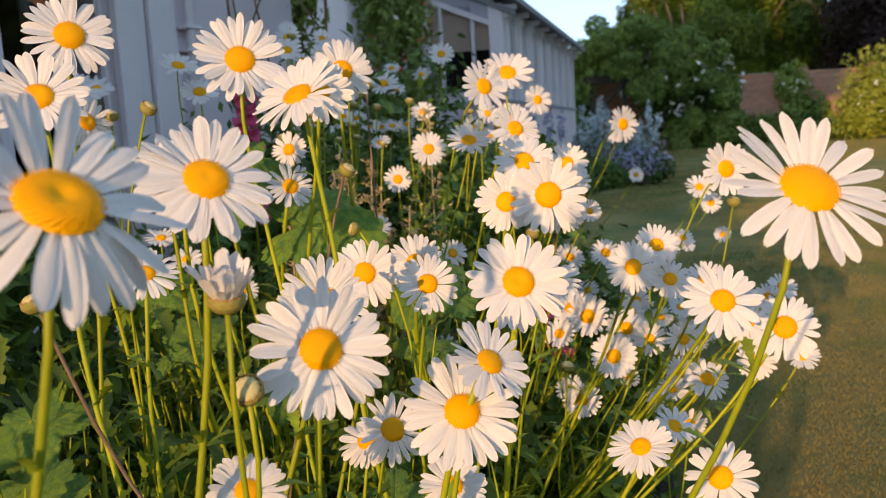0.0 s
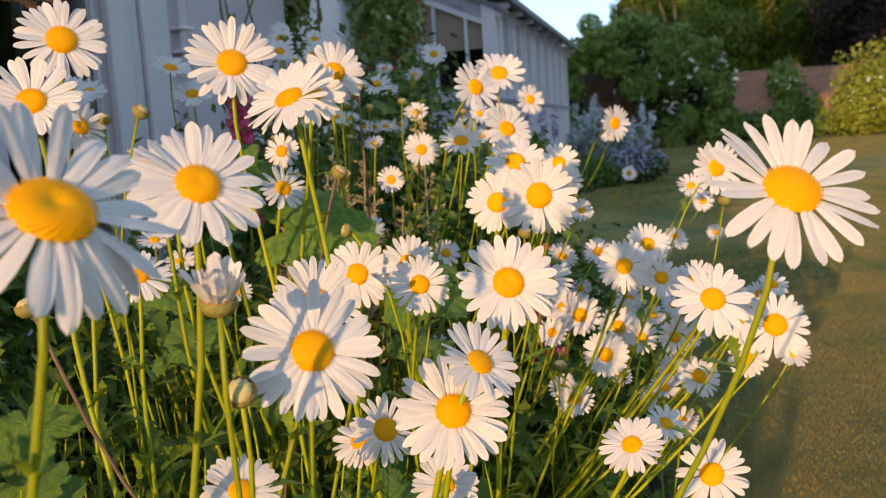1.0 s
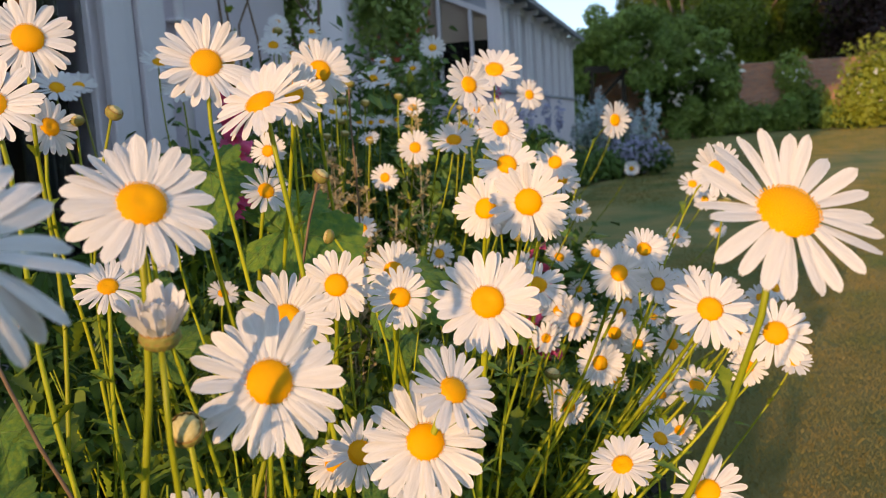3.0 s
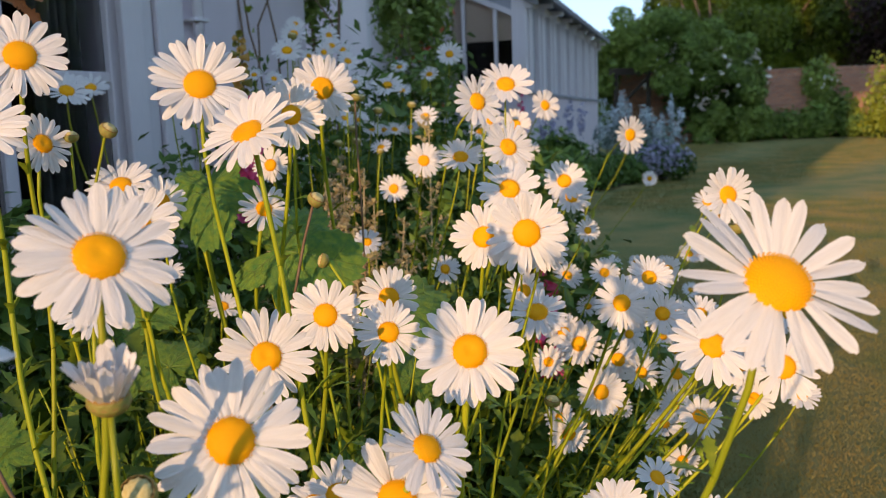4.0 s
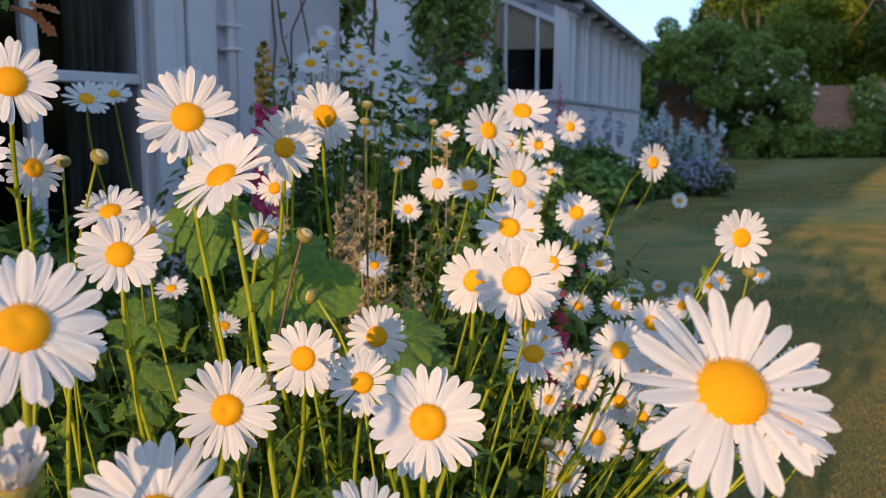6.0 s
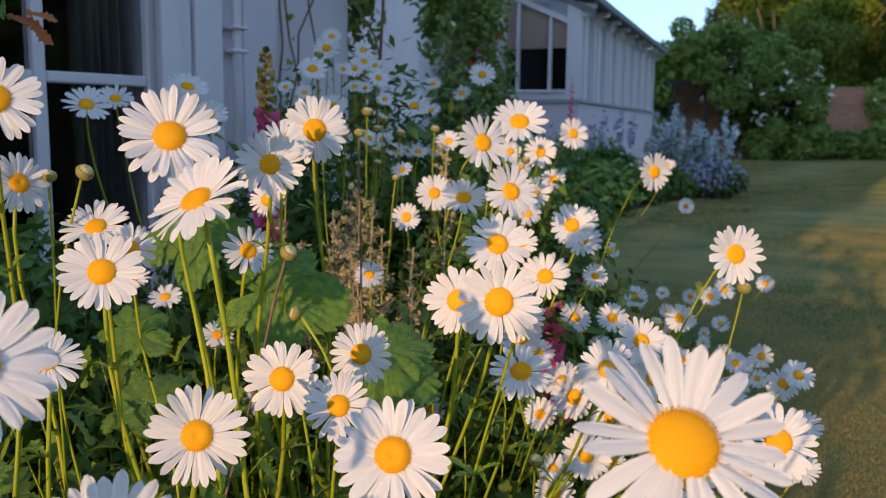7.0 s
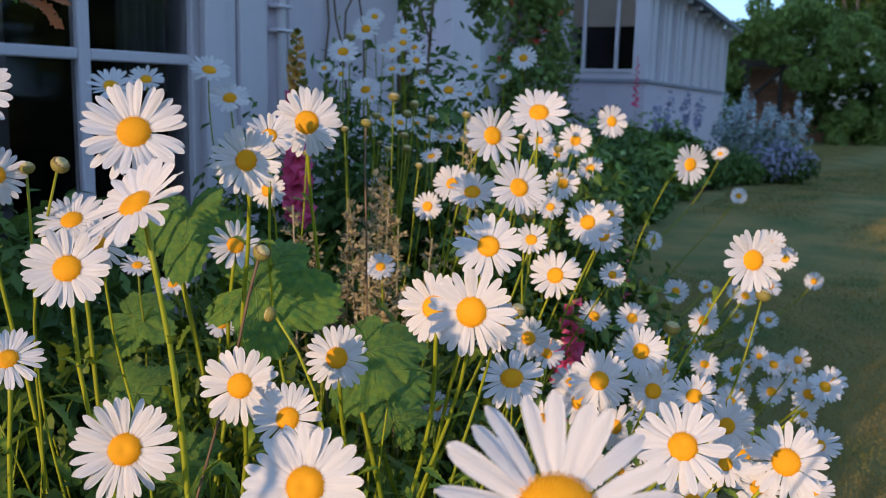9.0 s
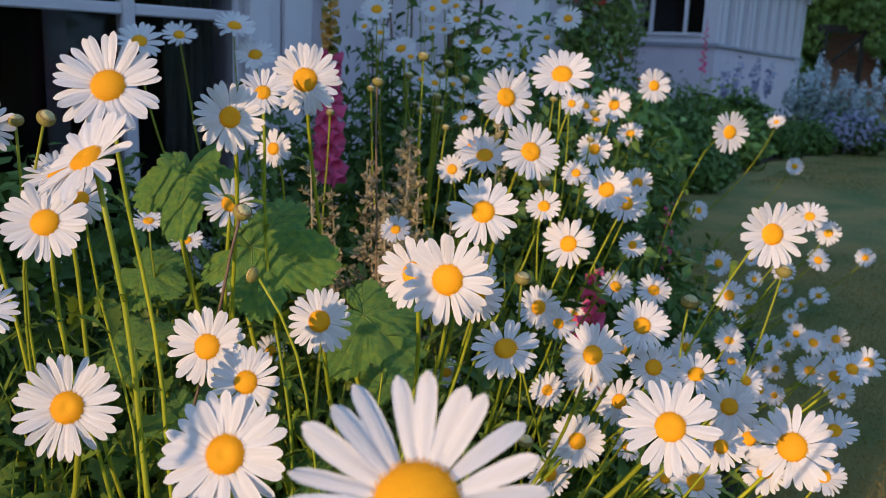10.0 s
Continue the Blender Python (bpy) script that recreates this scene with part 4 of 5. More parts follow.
tagged(new("daisy_foliage", mesh_of("daisy_foliage", *toothed_leaves(6800, 20), LEAF)), "dense narrow toothed green daisy leaves filling the bed", "foliage", kind="stuff")
tagged(new("fine_foliage", mesh_of("fine_foliage", *narrow_leaves(6500, -0.75, 0.3, 2.7, 0.55, 0.05, 21), LEAF)), "fine narrow green leaves among the daisy stems", "foliage", kind="stuff")
def tall_leaves(count, seed):
    """Fine dark foliage at the back of the bed, up to near the shaded flowers."""
    r = np.random.default_rng(seed)
    blobs = [(x, y, z, 0.20, 0.22, h) for x, y, z, h in ((-0.45, 2.5, 0.5, 0.5), (-0.2, 2.4, 0.55, 0.5), (0.0, 2.3, 0.5, 0.45), (0.2, 2.4, 0.45, 0.40), (-0.3, 2.9, 0.6, 0.6), (-0.05, 2.9, 0.6, 0.58), (0.15, 3.0, 0.4, 0.4), (-0.35, 2.0, 0.35, 0.36), (-0.05, 1.95, 0.35, 0.36), (0.3, 2.0, 0.3, 0.32), (-0.6, 2.1, 0.35, 0.35), (0.12, 1.6, 0.3, 0.32), (-0.4, 3.4, 0.5, 0.5), (-0.75, 1.6, 0.32, 0.36), (-0.95, 2.0, 0.36, 0.40), (-0.72, 2.45, 0.45, 0.5), (-1.15, 1.7, 0.3, 0.35), (-0.6, 2.9, 0.55, 0.6), (-0.9, 1.3, 0.25, 0.3), (-0.74, 1.40, 0.66, 0.15))]
    return leaf_cloud(blobs, count, 0.022, 0.1, 0.1, seed)


tagged(new("back_foliage", mesh_of("back_foliage", *tall_leaves(32000, 26), DEEP, False)), "dark fine leaves at the back of the flower bed", "foliage", kind="stuff")
tagged(new("low_foliage", mesh_of("low_foliage", *narrow_leaves(5500, -1.1, 0.3, 3.6, 0.36, 0.07, 22), DEEP)), "dark low leaves over the soil of the bed", "foliage", kind="stuff")
tagged(new("daisy_stems", mesh_of("daisy_stems", *thin_stems(480, 23), STEM)), "crowd of thin green flower stems in the bed", "stems", kind="stuff")


def leaf_fold(q, a, k):
    """Height of a hollyhock blade at share q of its radius, angle a: ribs sunk, lobes arched between them, rim drooping."""
    rib = abs(math.sin(2.5 * a))
    return 0.13 * q * rib + 0.09 * q * q * math.sin(3 * a + k) + 0.020 * q * math.sin(11 * a + 9 * q) + 0.012 * math.sin(21 * q + 6 * a) * rib - 0.20 * q * q


def big_leaf_mesh(k):
    """A lobed, toothed hollyhock leaf, radius 1, face +z, tip at +x, stalk in a deep notch at -x."""
    r = random.Random(900 + k)
    rings, sides = 10, 180
    verts, faces = [(0, 0, 0)], []
    def rim(a):
        lobe = 0.66 + 0.34 * abs(math.cos(2.5 * a)) ** 1.2
        reach = 0.80 + 0.20 * math.cos(a)
        notch = 1 - 0.80 * math.exp(-((abs(a) - math.pi) / 0.20) ** 2)
        saw = (a * 45 / (2 * math.pi)) % 1.0
        return lobe * reach * notch * (1 + 0.10 * (saw - 0.5) + 0.03 * math.sin(5 * a + 2 * k))
    for i in range(1, rings + 1):
        q = i / rings
        for j in range(sides):
            a = -math.pi + 2 * math.pi * j / sides
            d = q * rim(a)
            verts.append((d * math.cos(a), d * math.sin(a), leaf_fold(q, a, k) + 0.008 * r.uniform(-1, 1) * q))
    for j in range(sides):
        faces.append((0, 1 + j, 1 + (j + 1) % sides))
    for i in range(rings - 1):
        for j in range(sides):
            a, b = 1 + i * sides + j, 1 + i * sides + (j + 1) % sides
            faces.append((a, a + sides, b + sides, b))
    return mesh_of("blade", verts, faces, BIGLEAF)


def big_vein_mesh(k):
    pieces = []
    for a in (-2.40, -1.257, 0, 1.257, 2.40):
        long = 0.86 * (0.80 + 0.20 * math.cos(a))
        pts = [(long * q * math.cos(a), long * q * math.sin(a), 0.002 + leaf_fold(q * 0.86, a, k)) for q in (0, 0.2, 0.4, 0.6, 0.8, 0.95)]
        pieces.append(tube(pts, [0.012, 0.010, 0.008, 0.006, 0.004, 0.002], 5))
        for q in (0.30, 0.50, 0.70):
            for w in (-1, 1):
                side = []
                for t in (0.0, 0.5, 1.0):
                    e, d = a + w * 0.30 * t, q + 0.20 * t
                    side.append((long * d * math.cos(e), long * d * math.sin(e), 0.002 + leaf_fold(d * 0.86, e, k)))
                pieces.append(tube(side, [0.005, 0.004, 0.002], 4))
    return mesh_of("vein", *join(*pieces), VEIN)


BIGLEAVES, VEINS = [big_leaf_mesh(k) for k in range(3)], [big_vein_mesh(k) for k in range(3)]


def big_leaf(x, y, z, wide, n, spin, k=0):
    ob = new("hollyhock_leaf")
    ob.location = (x + 0.03, y + 0.06, 0.02)
    tagged(ob, "broad lobed green hollyhock leaf on a long stalk", "leaf", "hollyhock leaves in the bed")
    m = Matrix.Translation(Vector((x, y, z)) - ob.location) @ turned(n) @ pose(0, 0, 0, 0, 0, spin) @ Matrix.Diagonal((wide / 2, wide / 2, wide / 2, 1))
    blade = part("blade", BIGLEAVES[k % 3], ob, m)
    part("vein", VEINS[k % 3], blade)
    pts = [(0, 0, 0), (0.0, -0.01, 0.5 * z), Vector((x, y, z)) - ob.location + Vector((-0.02, 0.0, -0.03)), Vector((x, y, z)) - ob.location]
    part("stalk", mesh_of("stalk", *tube(pts, [0.005, 0.004, 0.003, 0.003], 7), STEM), ob)


big_leaf(-0.200, 1.150, 0.742, 0.215, (0.22, -0.74, 0.62), -12, 0)
big_leaf(-0.290, 1.155, 0.825, 0.175, (0.02, -0.78, 0.62), -80, 1)
big_leaf(-0.058, 1.160, 0.668, 0.190, (0.30, -0.58, 0.75), -50, 2)
big_leaf(-0.351, 1.130, 0.600, 0.150, (-0.1, -0.5, 0.8), 150, 2)
big_leaf(-0.230, 1.045, 0.560, 0.110, (0.1, -0.6, 0.8), 200, 1)
big_leaf(-0.057, 1.293, 0.530, 0.130, (0.2, -0.5, 0.8), 80, 0)
big_leaf(-0.520, 1.000, 0.545, 0.150, (-0.1, -0.7, 0.7), -60, 1)
big_leaf(-0.430, 0.820, 0.520, 0.110, (-0.2, -0.7, 0.7), 20, 2)
big_leaf(-0.480, 1.350, 0.640, 0.150, (0.2, -0.6, 0.7), 330, 2)

low = random.Random(64)
for i in range(13):
    big_leaf(low.uniform(-0.62, 0.02), low.uniform(0.92, 1.45), low.uniform(0.24, 0.50), low.uniform(0.12, 0.18), (low.uniform(-0.3, 0.3), -0.7, low.uniform(0.5, 0.8)), low.uniform(-120, 60), i)

# ---- foxgloves ----
def bell_mesh():
    verts, faces = [], []
    prof = ((0.16, 0.0), (0.26, 0.25), (0.36, 0.6), (0.46, 0.9), (0.56, 1.0))
    for i, (q, s) in enumerate(prof):
        for j in range(10):
            a = 2 * math.pi * j / 10
            k = q * (1 + (0.12 * math.cos(5 * a) if i == 4 else 0))
            verts.append((k * math.cos(a), k * math.sin(a), s))
    for i in range(len(prof) - 1):
        for j in range(10):
            a, b = i * 10 + j, i * 10 + (j + 1) % 10
            faces.append((a, b, b + 10, a + 10))
    faces.append(tuple(range(10))[::-1])
    return verts, faces


PINKBELL, ORANGEBELL, GREENBELL = mesh_of("bell", *bell_mesh(), PINK), mesh_of("bell", *bell_mesh(), ORANGE), mesh_of("bell", *bell_mesh(), CALYX)


def foxglove(x, y, z0, z1, bells, faded, size=0.030, lean=0.0):
    r = random.Random(int(1000 * (x + y) + 400))
    ob = new("foxglove")
    ob.location = (x, y, 0.02)
    tagged(ob, "tall pink foxglove spike, fading to seed at the top" if faded else "tall pink foxglove spike in flower", "flower", "foxgloves in the bed")
    def at(t):
        return Vector((lean * t, 0, t - 0.02))
    part("stem", mesh_of("stem", *tube([at(z1 * k / 8) for k in range(9)], [0.005 - 0.0035 * k / 8 for k in range(9)], 7), STEM), ob)
    for i in range(bells):
        t = i / bells
        z = z0 + (z1 - z0) * t
        a = i * 2.4 + r.uniform(-0.4, 0.4)
        s = size * (1.0 - 0.65 * t) * r.uniform(0.8, 1.1)
        d = Vector((math.cos(a), math.sin(a), -0.75 + 0.9 * t))
        part("bell", (GREENBELL if i % 3 == 0 else ORANGEBELL) if faded and t > 0.66 else PINKBELL, ob, Matrix.Translation(at(z)) @ turned(d) @ Matrix.Diagonal((s, s, s, 1)))


foxglove(-0.500, 2.18, 0.70, 1.13, 58, True, 0.044, -0.01)
foxglove(0.173, 1.72, 0.42, 0.63, 22, False, 0.042)
foxglove(0.62, 11.35, 1.0, 1.6, 20, False, 0.05)
foxglove(0.30, 2.9, 0.35, 0.6, 14, False, 0.03)


# ---- dry seed spikes ----
def dry_mesh(k):
    """A fading plume: short side branches up a stalk of height 1, each crowded with tiny papery bracts."""
    r = random.Random(1200 + k)
    pieces = [tube([(0, 0, 0), (0.01, 0, 0.5), (0.0, 0.01, 1.0)], [0.004, 0.003, 0.0015], 5)]
    for i in range(22):
        t = i / 21
        z, a = 0.62 + 0.36 * t, 2.4 * i + r.uniform(-0.4, 0.4)
        out = Vector((math.cos(a), math.sin(a), 0))
        reach = 0.075 * (1 - 0.8 * t) * r.uniform(0.7, 1.2)
        tip = Vector((0, 0, z)) + out * reach + Vector((0, 0, 0.7 * reach))
        pieces.append(tube([(0, 0, z), tip], [0.0014, 0.0006], 4))
        for j in range(12):
            c = Vector((0, 0, z)).lerp(tip, r.uniform(0.25, 1.05))
            d = Vector((r.uniform(-1, 1), r.uniform(-1, 1), r.uniform(-0.2, 1))).normalized()
            side = d.orthogonal().normalized() * r.uniform(0.003, 0.0055)
            l = r.uniform(0.010, 0.020)
            pieces.append(([c, c + d * l * 0.55 + side, c + d * l, c + d * l * 0.55 - side], [(0, 1, 2, 3)]))
    return mesh_of("seed_spike", *join(*pieces), DRY)


DRIES = [dry_mesh(k) for k in range(4)]
for i, (x, y, z) in enumerate(((-0.177, 1.66, 0.74), (-0.20, 1.64, 0.78), (-0.158, 1.63, 0.72), (-0.28, 1.62, 0.79), (-0.14, 1.68, 0.76), (-0.238, 1.63, 0.75), (-0.10, 1.60, 0.72), (-0.25, 1.70, 0.80), (-0.19, 1.72, 0.82), (-0.05, 1.90, 0.92), (-0.30, 1.98, 0.84), (-0.33, 2.05, 0.80), (-0.25, 1.95, 0.80), (-0.15, 1.80, 0.72), (-0.22, 1.76, 0.70), (-0.12, 1.72, 0.66), (-0.08, 1.66, 0.62), (-0.17, 1.58, 0.64))):
    ob = tagged(new("dry_seed_spike", DRIES[i % 4]), "faded beige flower plume with papery bracts", "seed head", "dry seed spikes in the bed")
    ob.matrix_world = Matrix.Translation((x, y, 0.0)) @ pose(0, 0, 0, dice.uniform(-4, 4), dice.uniform(-4, 4), 70 * i) @ Matrix.Diagonal((0.8, 0.8, z, 1))


# ---- climbers, shrubs, trees ----
def cloud_object(name, material, blobs, count, size, seed, parent=None, shell=0.55, flat=0.35):
    return part(name, mesh_of(name, *leaf_cloud(blobs, count, size, shell, flat, seed), material, False), parent)


def climber(name, label, place, blobs, leaves, size, blooms, bloom_material, bloom_size, seed, stems):
    ob = new(name)
    ob.location = place
    tagged(ob, label, "climbing plant")
    cloud_object("foliage", CLIMB, blobs, leaves, size, seed, ob, 0.2)
    if blooms:
        cloud_object("blossom", bloom_material, [(*b[:3], b[3] * 1.2, b[4] * 1.2, b[5] * 1.05) for b in blobs], blooms, bloom_size, seed + 1, ob, 0.9)
    for pts in stems:
        part("stem", mesh_of("stem", *tube(pts, [0.009 - 0.005 * i / len(pts) for i in range(len(pts))], 6), TWIG), ob)
    return ob


climber("climbing_rose", "leafy green climber with brown stems on the wall", (-0.66, 4.08, 0), [(0.0, 0.0, 1.55, 0.13, 0.12, 0.35), (0.28, 0.05, 1.75, 0.16, 0.12, 0.25), (0.04, 0, 2.1, 0.25, 0.15, 0.4), (-0.02, 0.05, 1.05, 0.10, 0.12, 0.35), (0.16, 0.0, 1.85, 0.14, 0.12, 0.22), (0.02, 0.02, 0.5, 0.15, 0.14, 0.5), (0.38, 0.1, 1.95, 0.16, 0.12, 0.3), (-0.16, 0.0, 1.95, 0.14, 0.10, 0.3), (0.34, 0.1, 1.45, 0.10, 0.10, 0.22)], 4600, 0.028, 14, WHITEROSE, 0.02, 31,
        [[(0, 0, 0), (0.03, 0, 0.7), (-0.02, 0, 1.4), (0.06, 0, 2.6)], [(0.02, 0, 0), (0.08, 0, 0.9), (0.12, 0, 1.6), (0.26, 0, 2.4)], [(-0.03, 0, 0), (-0.03, -0.02, 1.0), (-0.08, -0.03, 1.7), (-0.16, -0.03, 2.4)]])
climber("red_climbing_rose", "large dark climbing rose with red blooms on the house", (-0.82, 11.4, 0), [(-0.35, 0.0, 2.4, 0.45, 0.5, 0.9), (0.10, 0.5, 2.3, 0.42, 0.5, 1.0), (-0.1, 0.2, 1.3, 0.55, 0.5, 0.7), (0.40, 0.7, 1.5, 0.36, 0.4, 0.9), (0.36, 0.6, 2.5, 0.32, 0.4, 0.7), (-0.2, 0, 0.5, 0.7, 0.6, 0.6), (-0.1, 0.2, 3.3, 0.6, 0.5, 0.6)], 9000, 0.05, 60, RED, 0.085, 33,
        [[(0, 0, 0), (0.1, 0, 1.2), (0, 0.1, 2.6)], [(-0.3, 0, 0), (-0.35, 0, 1.3), (-0.3, 0.1, 2.8)]])
wall_stems = new("bare_climber")
wall_stems.location = (-0.80, 3.30, 0)
tagged(wall_stems, "thin bare brown climber stems on the pale wall", "climbing plant")
for pts in ([(0.04, 0.06, 0), (-0.02, 0.10, 0.9), (-0.035, 0.12, 1.12), (-0.022, 0.125, 1.25), (-0.034, 0.13, 1.4), (-0.045, 0.13, 1.8), (-0.03, 0.14, 2.6)], [(0.06, 0.1, 0), (0.045, 0.13, 1.0), (0.030, 0.135, 1.15), (0.000, 0.14, 1.27), (-0.018, 0.15, 1.42), (-0.024, 0.15, 1.6), (-0.06, 0.13, 2.4)], [(0.1, 0.2, 0), (0.09, 0.22, 1.1), (0.075, 0.26, 1.25), (0.04, 0.28, 1.42), (0.05, 0.30, 1.7), (0.12, 0.33, 2.4)], [(0.0, 0.12, 1.0), (0.03, 0.15, 1.16), (0.02, 0.2, 1.30), (0.10, 0.25, 1.5), (0.2, 0.3, 1.7)], [(0.30, 0.50, 1.2), (0.26, 0.47, 1.34), (0.18, 0.44, 1.46), (0.14, 0.44, 1.7), (0.10, 0.4, 2.4)]):
    part("stem", mesh_of("stem", *tube(pts, 0.0042, 6), TWIG), wall_stems)
for i in range(14):
    part("leaf", STEMLEAVES[i % 5], wall_stems, Matrix.Translation((0.03 * dice.uniform(-1, 1), 0.12, 1.0 + 0.09 * i)) @ pose(0, 0, 0, dice.uniform(0, 90), dice.uniform(-40, 40), dice.uniform(0, 360)) @ Matrix.Diagonal((0.045, 0.09, 0.045, 1)))


def shrub(name, label, x, y, blobs, material, count, size, seed, extra=None):
    ob = new(name)
    ob.location = (x, y, 0)
    tagged(ob, label, "shrub")
    cloud_object("foliage", material, blobs, count, size, seed, ob, 0.25)
    for k in range(3):
        part("stem", mesh_of("stem", *tube([(0.04 * k - 0.04, 0, 0), (0.1 * k - 0.1, 0.03 * k, 0.4 * (blobs[0][2] + blobs[0][5]))], 0.008, 5), TWIG), ob)
    if extra:
        part("blossom", mesh_of("blossom", *leaf_cloud(extra[0], extra[2], extra[3], 0.4, 0.6, seed + 5), extra[1], False), ob)


def mound(x, y, r, h):
    return [(0, 0, h * 0.45, r, r, h * 0.55), (r * 0.5, -0.2 * r, h * 0.35, 0.6 * r, 0.6 * r, h * 0.4), (-0.5 * r, 0.2 * r, h * 0.4, 0.6 * r, 0.6 * r, h * 0.45)]


for i, (x, y, r, h) in enumerate(((-0.25, 3.6, 0.42, 0.82), (0.0, 4.3, 0.34, 0.60), (-0.25, 5.2, 0.5, 0.84), (0.02, 6.0, 0.36, 0.50), (-0.15, 7.0, 0.6, 0.92), (0.38, 7.7, 0.38, 0.46), (0.15, 9.0, 0.55, 0.86), (0.90, 9.9, 0.42, 0.60), (0.1, 10.8, 0.7, 0.95), (1.45, 11.4, 0.45, 0.52), (0.95, 12.4, 0.6, 0.90), (0.62, 8.6, 0.30, 0.34), (1.95, 12.2, 0.40, 0.48))):
    shrub("border_shrub", "dark green leafy border plant beside the house", x, y, mound(x, y, r, h), (DEEP, HEDGE)[i % 3 == 1], (2600, 1500, 2000)[i % 3], (0.036, 0.062, 0.048)[i % 3], 50 + i)
for i, (x, y, r, h) in enumerate(((-1.05, -0.75, 0.28, 0.62), (-0.72, -0.65, 0.26, 0.70), (-1.35, -0.9, 0.3, 0.75))):
    shrub("border_shrub", "dark green leafy border plant beside the house", x, y, mound(x, y, r, h), DEEP, 1800, 0.05, 170 + i)
spike = random.Random(46)
SPIKES = [(0.62 * spike.uniform(-1, 1), 0.4 * spike.uniform(-1, 1), spike.uniform(0.55, 1.08), 0.06, 0.06, spike.uniform(0.12, 0.22)) for k in range(34)]
shrub("pale_blue_shrub", "airy shrub with pale blue flower spikes", 2.49, 13.5, [(0, 0, 0.5, 0.55, 0.5, 0.45), (0.3, 0.1, 0.45, 0.45, 0.4, 0.35), (-0.35, 0, 0.45, 0.4, 0.4, 0.4)], SILVERLEAF, 1500, 0.045, 71, (SPIKES, SILVER, 1700, 0.032))
shrub("lavender", "low violet lavender mound at the lawn edge", 2.55, 12.6, [(0, 0, 0.25, 0.5, 0.4, 0.28), (0.3, 0, 0.2, 0.3, 0.3, 0.2)], DEEP, 1500, 0.05, 72, ([(0, 0, 0.3, 0.52, 0.42, 0.26)], VIOLET, 1600, 0.04))
shrub("delphinium", "violet delphinium spikes behind green leaves", 1.14, 11.4, [(0, 0, 0.4, 0.35, 0.3, 0.4)], DEEP, 900, 0.05, 73, ([(-0.1, 0, 0.9, 0.06, 0.06, 0.3), (0.1, 0.05, 0.95, 0.06, 0.06, 0.3), (0.25, 0, 0.85, 0.06, 0.06, 0.28), (-0.25, 0, 0.85, 0.06, 0.06, 0.25)], VIOLET, 240, 0.04))

# hedge with white roses and a timber arch at the end of the lawn
hedge = new("rose_hedge")
hedge.location = (6.5, 28.5, 0)
tagged(hedge, "tall dark rambling rose hedge with white blooms", "hedge")
HEDGE_BLOBS = [(-2.4, 1.2, 2.0, 1.0, 1.0, 1.6), (-1.2, 0.2, 2.95, 1.2, 0.9, 0.8), (0.0, 0.2, 3.0, 1.2, 1.0, 0.95), (0.9, 0.0, 2.1, 1.1, 1.0, 1.6), (2.0, 0.2, 1.9, 1.1, 1.0, 1.5), (0.5, 0.1, 0.9, 1.1, 0.9, 0.9), (-0.5, 0.9, 3.3, 1.4, 1.0, 0.9), (1.5, 0.4, 2.9, 1.2, 1.0, 0.9), (2.7, 0.6, 1.5, 0.8, 0.8, 1.2), (-2.9, 1.0, 1.0, 0.9, 0.9, 1.0), (1.6, -0.2, 0.5, 1.2, 0.6, 0.5), (-1.9, 0.3, 2.75, 0.7, 0.5, 0.5), (-2.5, 0.2, 1.2, 0.45, 0.4, 1.3), (-0.1, 0.0, 1.5, 0.45, 0.5, 1.4), (2.6, -0.1, 2.2, 0.7, 0.6, 0.8), (0.2, -0.3, 2.4, 0.8, 0.5, 0.7)]
lump = random.Random(77)
HEDGE_BLOBS = [(q[0] + lump.uniform(-0.9, 0.9) * q[3], q[1] - 0.5 * q[4] + lump.uniform(-0.5, 0.3), q[2] + lump.uniform(-0.9, 0.9) * q[5], 0.42 * lump.uniform(0.6, 1.4), 0.4 * lump.uniform(0.6, 1.4), 0.36 * lump.uniform(0.6, 1.4)) for q in HEDGE_BLOBS for k in range(7)]
HEDGE_BLOBS += [(-2.6 + 0.42 * k, 0.3 * math.sin(2.1 * k), 3.0 + 0.15 * k + 0.12 * math.sin(1.7 * k), 0.5, 0.5, 0.42) for k in range(7)]
HEDGE_BLOBS = [q for q in HEDGE_BLOBS if not (-2.05 - 0.5 * q[3] < q[0] < -0.95 + 0.6 * q[3] and q[2] - 0.8 * q[5] < 2.25) and not (-1.0 < q[0] < 0.15 + 0.6 * q[3] and q[2] - 0.8 * q[5] < 1.55) and q[0] + q[3] < 2.75]
cloud_object("foliage", HEDGE, HEDGE_BLOBS, 42000, 0.07, 81, hedge, 0.75)
cloud_object("blossom", WHITEROSE, [(0.4, -0.1, 2.2, 1.5, 0.9, 1.0), (1.8, 0.0, 1.7, 1.0, 0.9, 1.2), (-1.0, 0.1, 3.1, 0.9, 0.6, 0.4)], 260, 0.125, 82, hedge, 1.0)
# the hedge's inner shade, put in as a core of darker leaves
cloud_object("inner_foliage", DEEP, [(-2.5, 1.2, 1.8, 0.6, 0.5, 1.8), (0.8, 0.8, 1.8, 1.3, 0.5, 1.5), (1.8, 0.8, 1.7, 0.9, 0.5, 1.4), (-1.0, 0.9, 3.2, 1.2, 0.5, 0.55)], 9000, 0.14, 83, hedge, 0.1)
arch = new("timber_arch")
arch.location = (5.25, 28.2, 0)
tagged(arch, "weathered brown timber garden arch in the hedge", "arch")
for x in (-0.85, 0.17):
    part("post", mesh_of("post", *block(x, x + 0.13, -0.07, 0.07, 0, 2.22, 0.01), TIMBER, False), arch)
